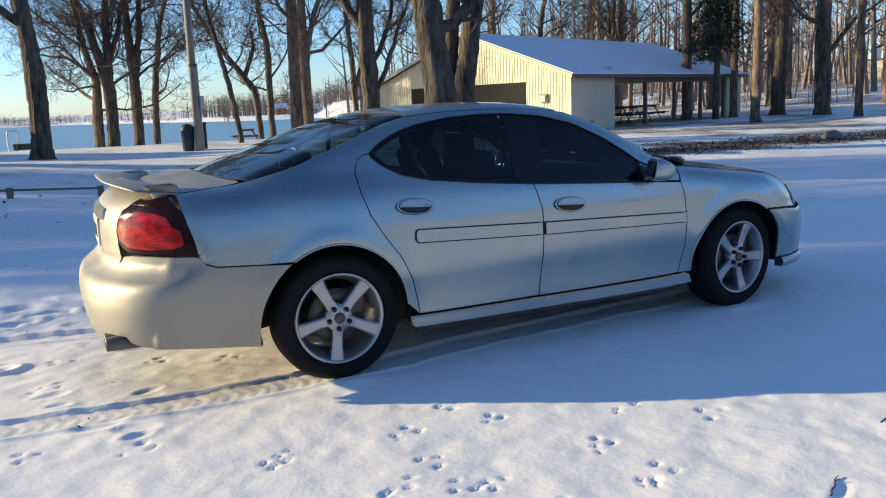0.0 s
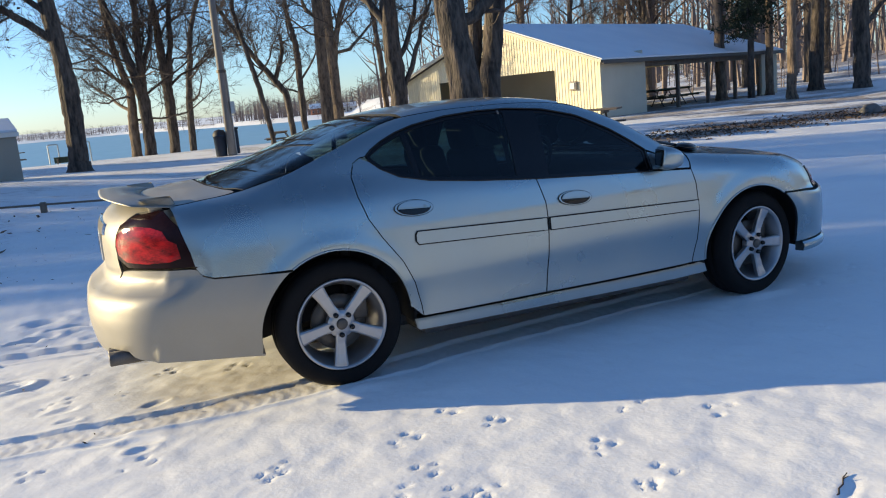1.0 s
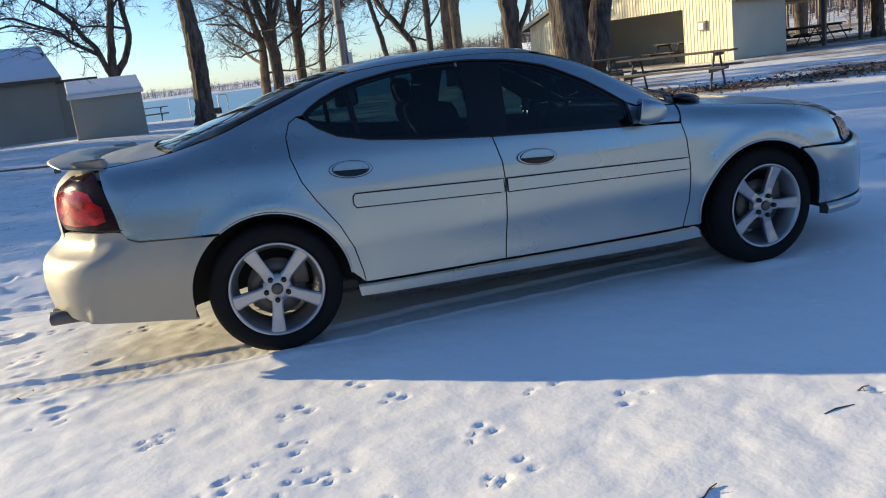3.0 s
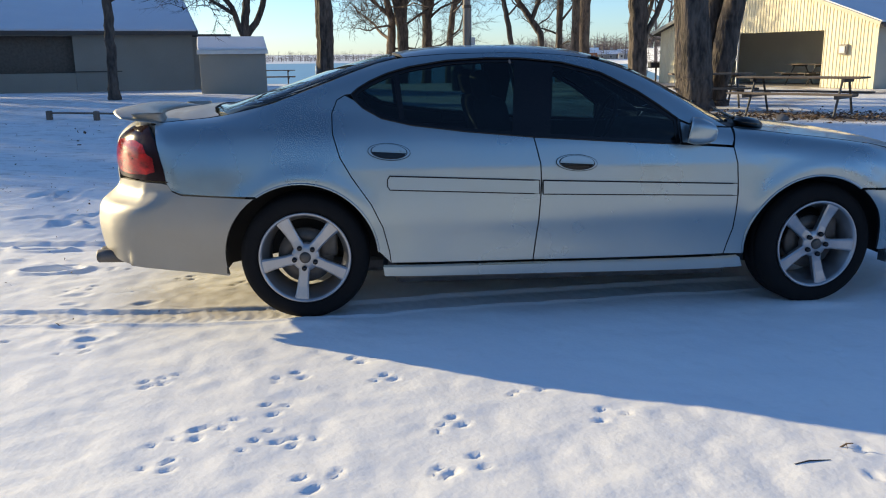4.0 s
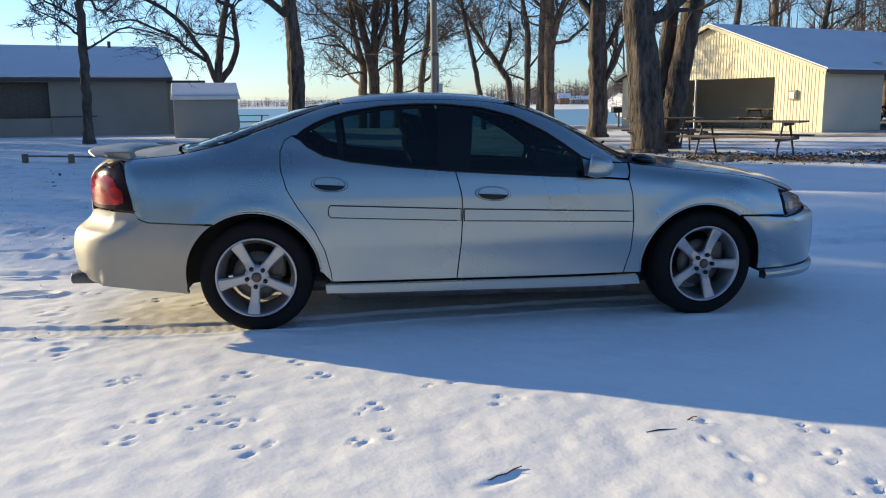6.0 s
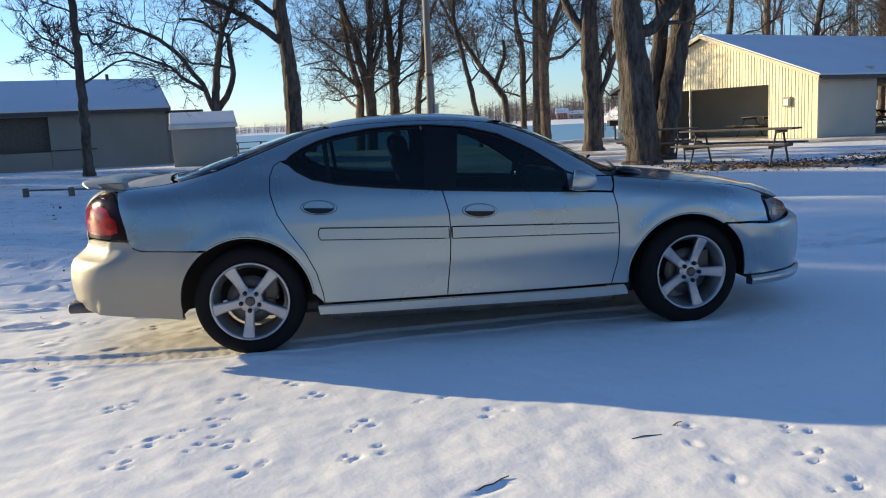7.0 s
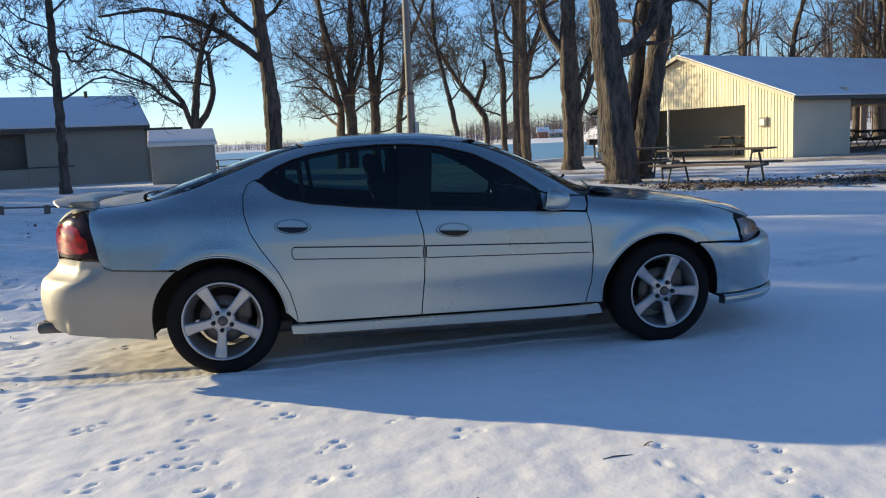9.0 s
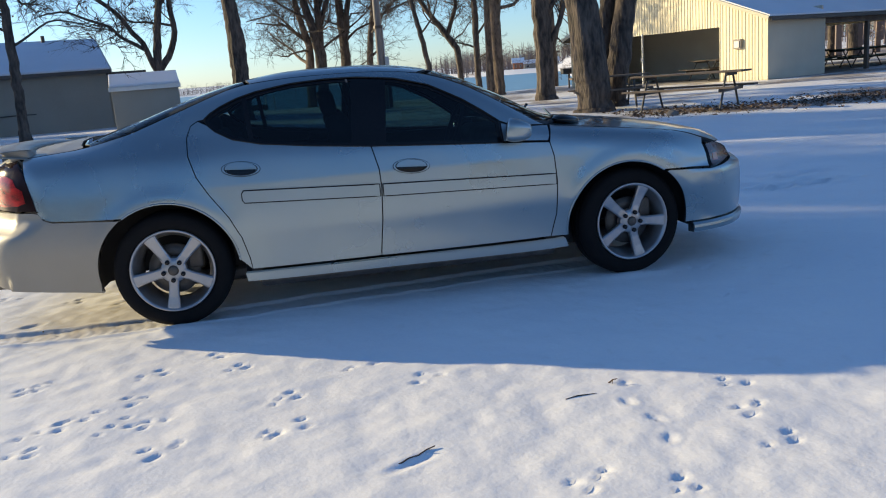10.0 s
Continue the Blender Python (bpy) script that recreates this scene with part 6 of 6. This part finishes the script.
bin_ = thing("litter_bin", "dark blue plastic litter bin beside the pole", "bin", pose(1.80, 24.89, float(terrain(1.80, 24.89))))
bm = lathe([(0.001, 0), (0.18, 0), (0.195, 0.02), (0.225, 0.70), (0.24, 0.70), (0.24, 0.75), (0.21, 0.75)], 20)
bmesh.ops.transform(bm, matrix=Matrix.Rotation(math.pi / 2, 4, "X"), verts=bm.verts)
part("barrel", bm, BLUEBIN, bin_, "", True)
bm = lathe([(0.24, 0.75), (0.23, 0.80), (0.16, 0.91), (0.001, 0.95)], 20)
bmesh.ops.transform(bm, matrix=Matrix.Rotation(math.pi / 2, 4, "X"), verts=bm.verts)
part("lid", bm, PLASTIC, bin_, "black domed lid", True)
cart = thing("wheeled_bin", "dark blue wheeled bin behind the pole", "bin", pose(2.28, 25.16, float(terrain(2.28, 25.16))))
part("body", box((0.36, 0.4, 0.85), (0, 0, 0.47), 0.03), BLUEBIN, cart)
part("lid", box((0.40, 0.45, 0.07), (0, 0, 0.93), 0.02), PLASTIC, cart)

for x, y in ((-4.0, 38.6), (-2.6, 38.6)):
    z = float(terrain(x, y)) - 0.1
    rail = thing("pipe_rail", "bent galvanised pipe rail at the lake edge", "rail", pose(x, y, z), "pipe rails at the lake edge")
    v, f = [], []
    pts = [(-0.22, 0, -0.2), (-0.22, 0, 1.15)] + [(-0.22 + 0.08 * (1 - math.cos(a)), 0, 1.15 + 0.08 * math.sin(a)) for a in np.linspace(0.2, 1.57, 4)] + [(0.14 + 0.08 * math.sin(a), 0, 1.15 + 0.08 * math.cos(a)) for a in np.linspace(0, 1.4, 4)] + [(0.22, 0, -0.2)]
    tube(pts, [0.028] * len(pts), 8, v, f)
    mesh("pipe", v, f, GALV, rail)
bench = thing("park_bench", "low dark green board bench by the water", "bench", pose(-3.35, 37.6, float(terrain(-3.35, 37.6))))
part("seat_board", box((1.3, 0.32, 0.05), (0, 0, 0.42), 0.01), GREENPAINT, bench)
part("back_board", box((1.3, 0.04, 0.24), (0, 0.16, 0.28), 0.01), GREENPAINT, bench)
for s in (-1, 1):
    part("leg", box((0.06, 0.26, 0.46), (s * 0.5, 0, 0.18), 0.008), STEEL, bench)

grill = thing("park_grill", "black steel park grill on a single post", "grill", pose(10.78, 30.01, float(terrain(10.78, 30.01))))
part("post", rod((0, 0, -0.2), (0, 0, 0.62), 0.04), STEEL, grill)
part("fire_box", box((0.62, 0.42, 0.24), (0, 0, 0.74), 0.015), PLASTIC, grill)
part("grate", box((0.66, 0.44, 0.02), (0, 0, 0.88), 0.004), STEEL, grill)

drum = thing("fire_drum", "dark rusted drum under the oaks", "drum", pose(7.04, 15.88, float(terrain(7.04, 15.88))))
bm = lathe([(0.001, 0), (0.28, 0), (0.285, 0.28), (0.295, 0.30), (0.285, 0.32), (0.285, 0.58), (0.295, 0.60), (0.27, 0.60), (0.26, 0.05)], 20)
bmesh.ops.transform(bm, matrix=Matrix.Rotation(math.pi / 2, 4, "X"), verts=bm.verts)
part("barrel", bm, STEEL, drum, "", True)


def rock(x, y, size, seed, label):
    r = np.random.default_rng(seed)
    bm = bmesh.new()
    bmesh.ops.create_icosphere(bm, subdivisions=3, radius=1)
    for v in bm.verts:
        k = 1 + 0.25 * noise.noise(v.co * 1.3 + Vector((seed, 0, 0))) + 0.08 * noise.noise(v.co * 4)
        v.co = Vector((v.co.x * size * k, v.co.y * size * 0.8 * k, max(v.co.z, -0.5) * size * 0.75 * k))
    ob = part("rock", bm, STONE, None, "", True)
    ob.matrix_world = pose(x, y, float(terrain(x, y)) + size * 0.25, 0, 0, r.uniform(0, 360))
    return tagged(ob, label, "rock")


# low rail on short posts along the edge of the park road
barrier = thing("low_rail", "low weathered timber rail on short posts half sunk in snow", "barrier", pose(-4.55, 10.45, float(terrain(-4.55, 10.45)), 0, 0, -10.5))
last = None
for x in (-2.65, -1.72, -0.25, 1.27, 2.65):
    way = Matrix.Rotation(radians(-10.5), 4, "Z") @ Vector((x, 0, 0))
    z = float(terrain(-4.55 + way.x, 10.45 + way.y)) - float(terrain(-4.55, 10.45))
    part("post", box((0.10, 0.09, 0.34), (x, 0, z + 0.0), 0.018), TIMBER, barrier, "dark stub post")
    if last:
        part("rail", rod((last[0] + 0.03, -0.02, last[1] + 0.13), (x - 0.03, -0.02, z + 0.13), 0.018, sides=8), TIMBER, barrier)
    last = (x, z)
rock(6.7, 10.29, 0.12, 4, "grey boulder half buried in snow")
rock(15.72, 10.17, 0.24, 5, "tan boulder at the edge of the leaf strip")

v, f = [], []
for _ in range(5200):
    x = rng.uniform(6.0, 21)
    y = 10.7 - 0.09 * (x - 10) + rng.normal(0, 0.65)
    z = float(terrain(x, y)) + rng.uniform(0.0, 0.04)
    a, b = rng.normal(0, 0.028, 3) * (1, 1, 0.5), rng.normal(0, 0.018, 3) * (1, 1, 0.5)
    n = len(v)
    c = np.array((x, y, z))
    v += [tuple(c - a), tuple(c + b), tuple(c + a), tuple(c - b)]
    f.append((n, n + 1, n + 2, n + 3))
tagged(mesh("leaf_litter", v, f, LEAF, smooth=False), "strip of dry brown leaves raked along the road edge", "leaves", kind="stuff")

v, f = [], []
for k in range(420):
    x, y = rng.uniform(-9, -2), rng.uniform(-1, 10.5)
    c = np.array((x, y, float(terrain(x, y)) + 0.012))
    big = 3.2 if y > 6.5 and k % 3 == 0 else 1.0
    a, b = rng.normal(0, 0.008 * big, 3) * (1, 1, 0.5), rng.normal(0, 0.006 * big, 3) * (1, 1, 0.7)
    n = len(v)
    v += [tuple(c - a), tuple(c + b), tuple(c + a), tuple(c - b)]
    f.append((n, n + 1, n + 2, n + 3))
tagged(mesh("leaf_scraps", v, f, LEAF, smooth=False), "tiny brown scraps of leaf scattered on the snow", "leaves", kind="stuff")


def stick(pts, r0, label, sprigs=()):
    v, f = [], []
    tube(pts, np.linspace(r0, r0 * 0.5, len(pts)), 6, v, f)
    for s in sprigs:
        tube(s, np.linspace(r0 * 0.5, r0 * 0.2, len(s)), 5, v, f)
    tagged(mesh("fallen_stick", v, f, TWIG), label, "stick")


stick([(-0.365, -3.056, -0.010), (-0.325, -3.044, -0.003), (-0.300, -3.022, -0.001), (-0.262, -3.006, -0.002), (-0.228, -2.976, 0.001), (-0.195, -2.964, 0.005)], 0.0042, "short dead stick lying in the snow", ([(-0.235, -2.985, 0.003), (-0.215, -2.99, 0.010)],))
stick([(0.382, -2.705, 0.001), (0.44, -2.688, 0.004), (0.52, -2.684, 0.001)], 0.0035, "thin dead twig lying in the snow")
stick([(0.60, -2.60, 0.0), (0.62, -2.605, 0.018), (0.635, -2.62, 0.026)], 0.004, "curled dry leaf stalk on the snow", ([(0.62, -2.605, 0.016), (0.61, -2.63, 0.010)],))
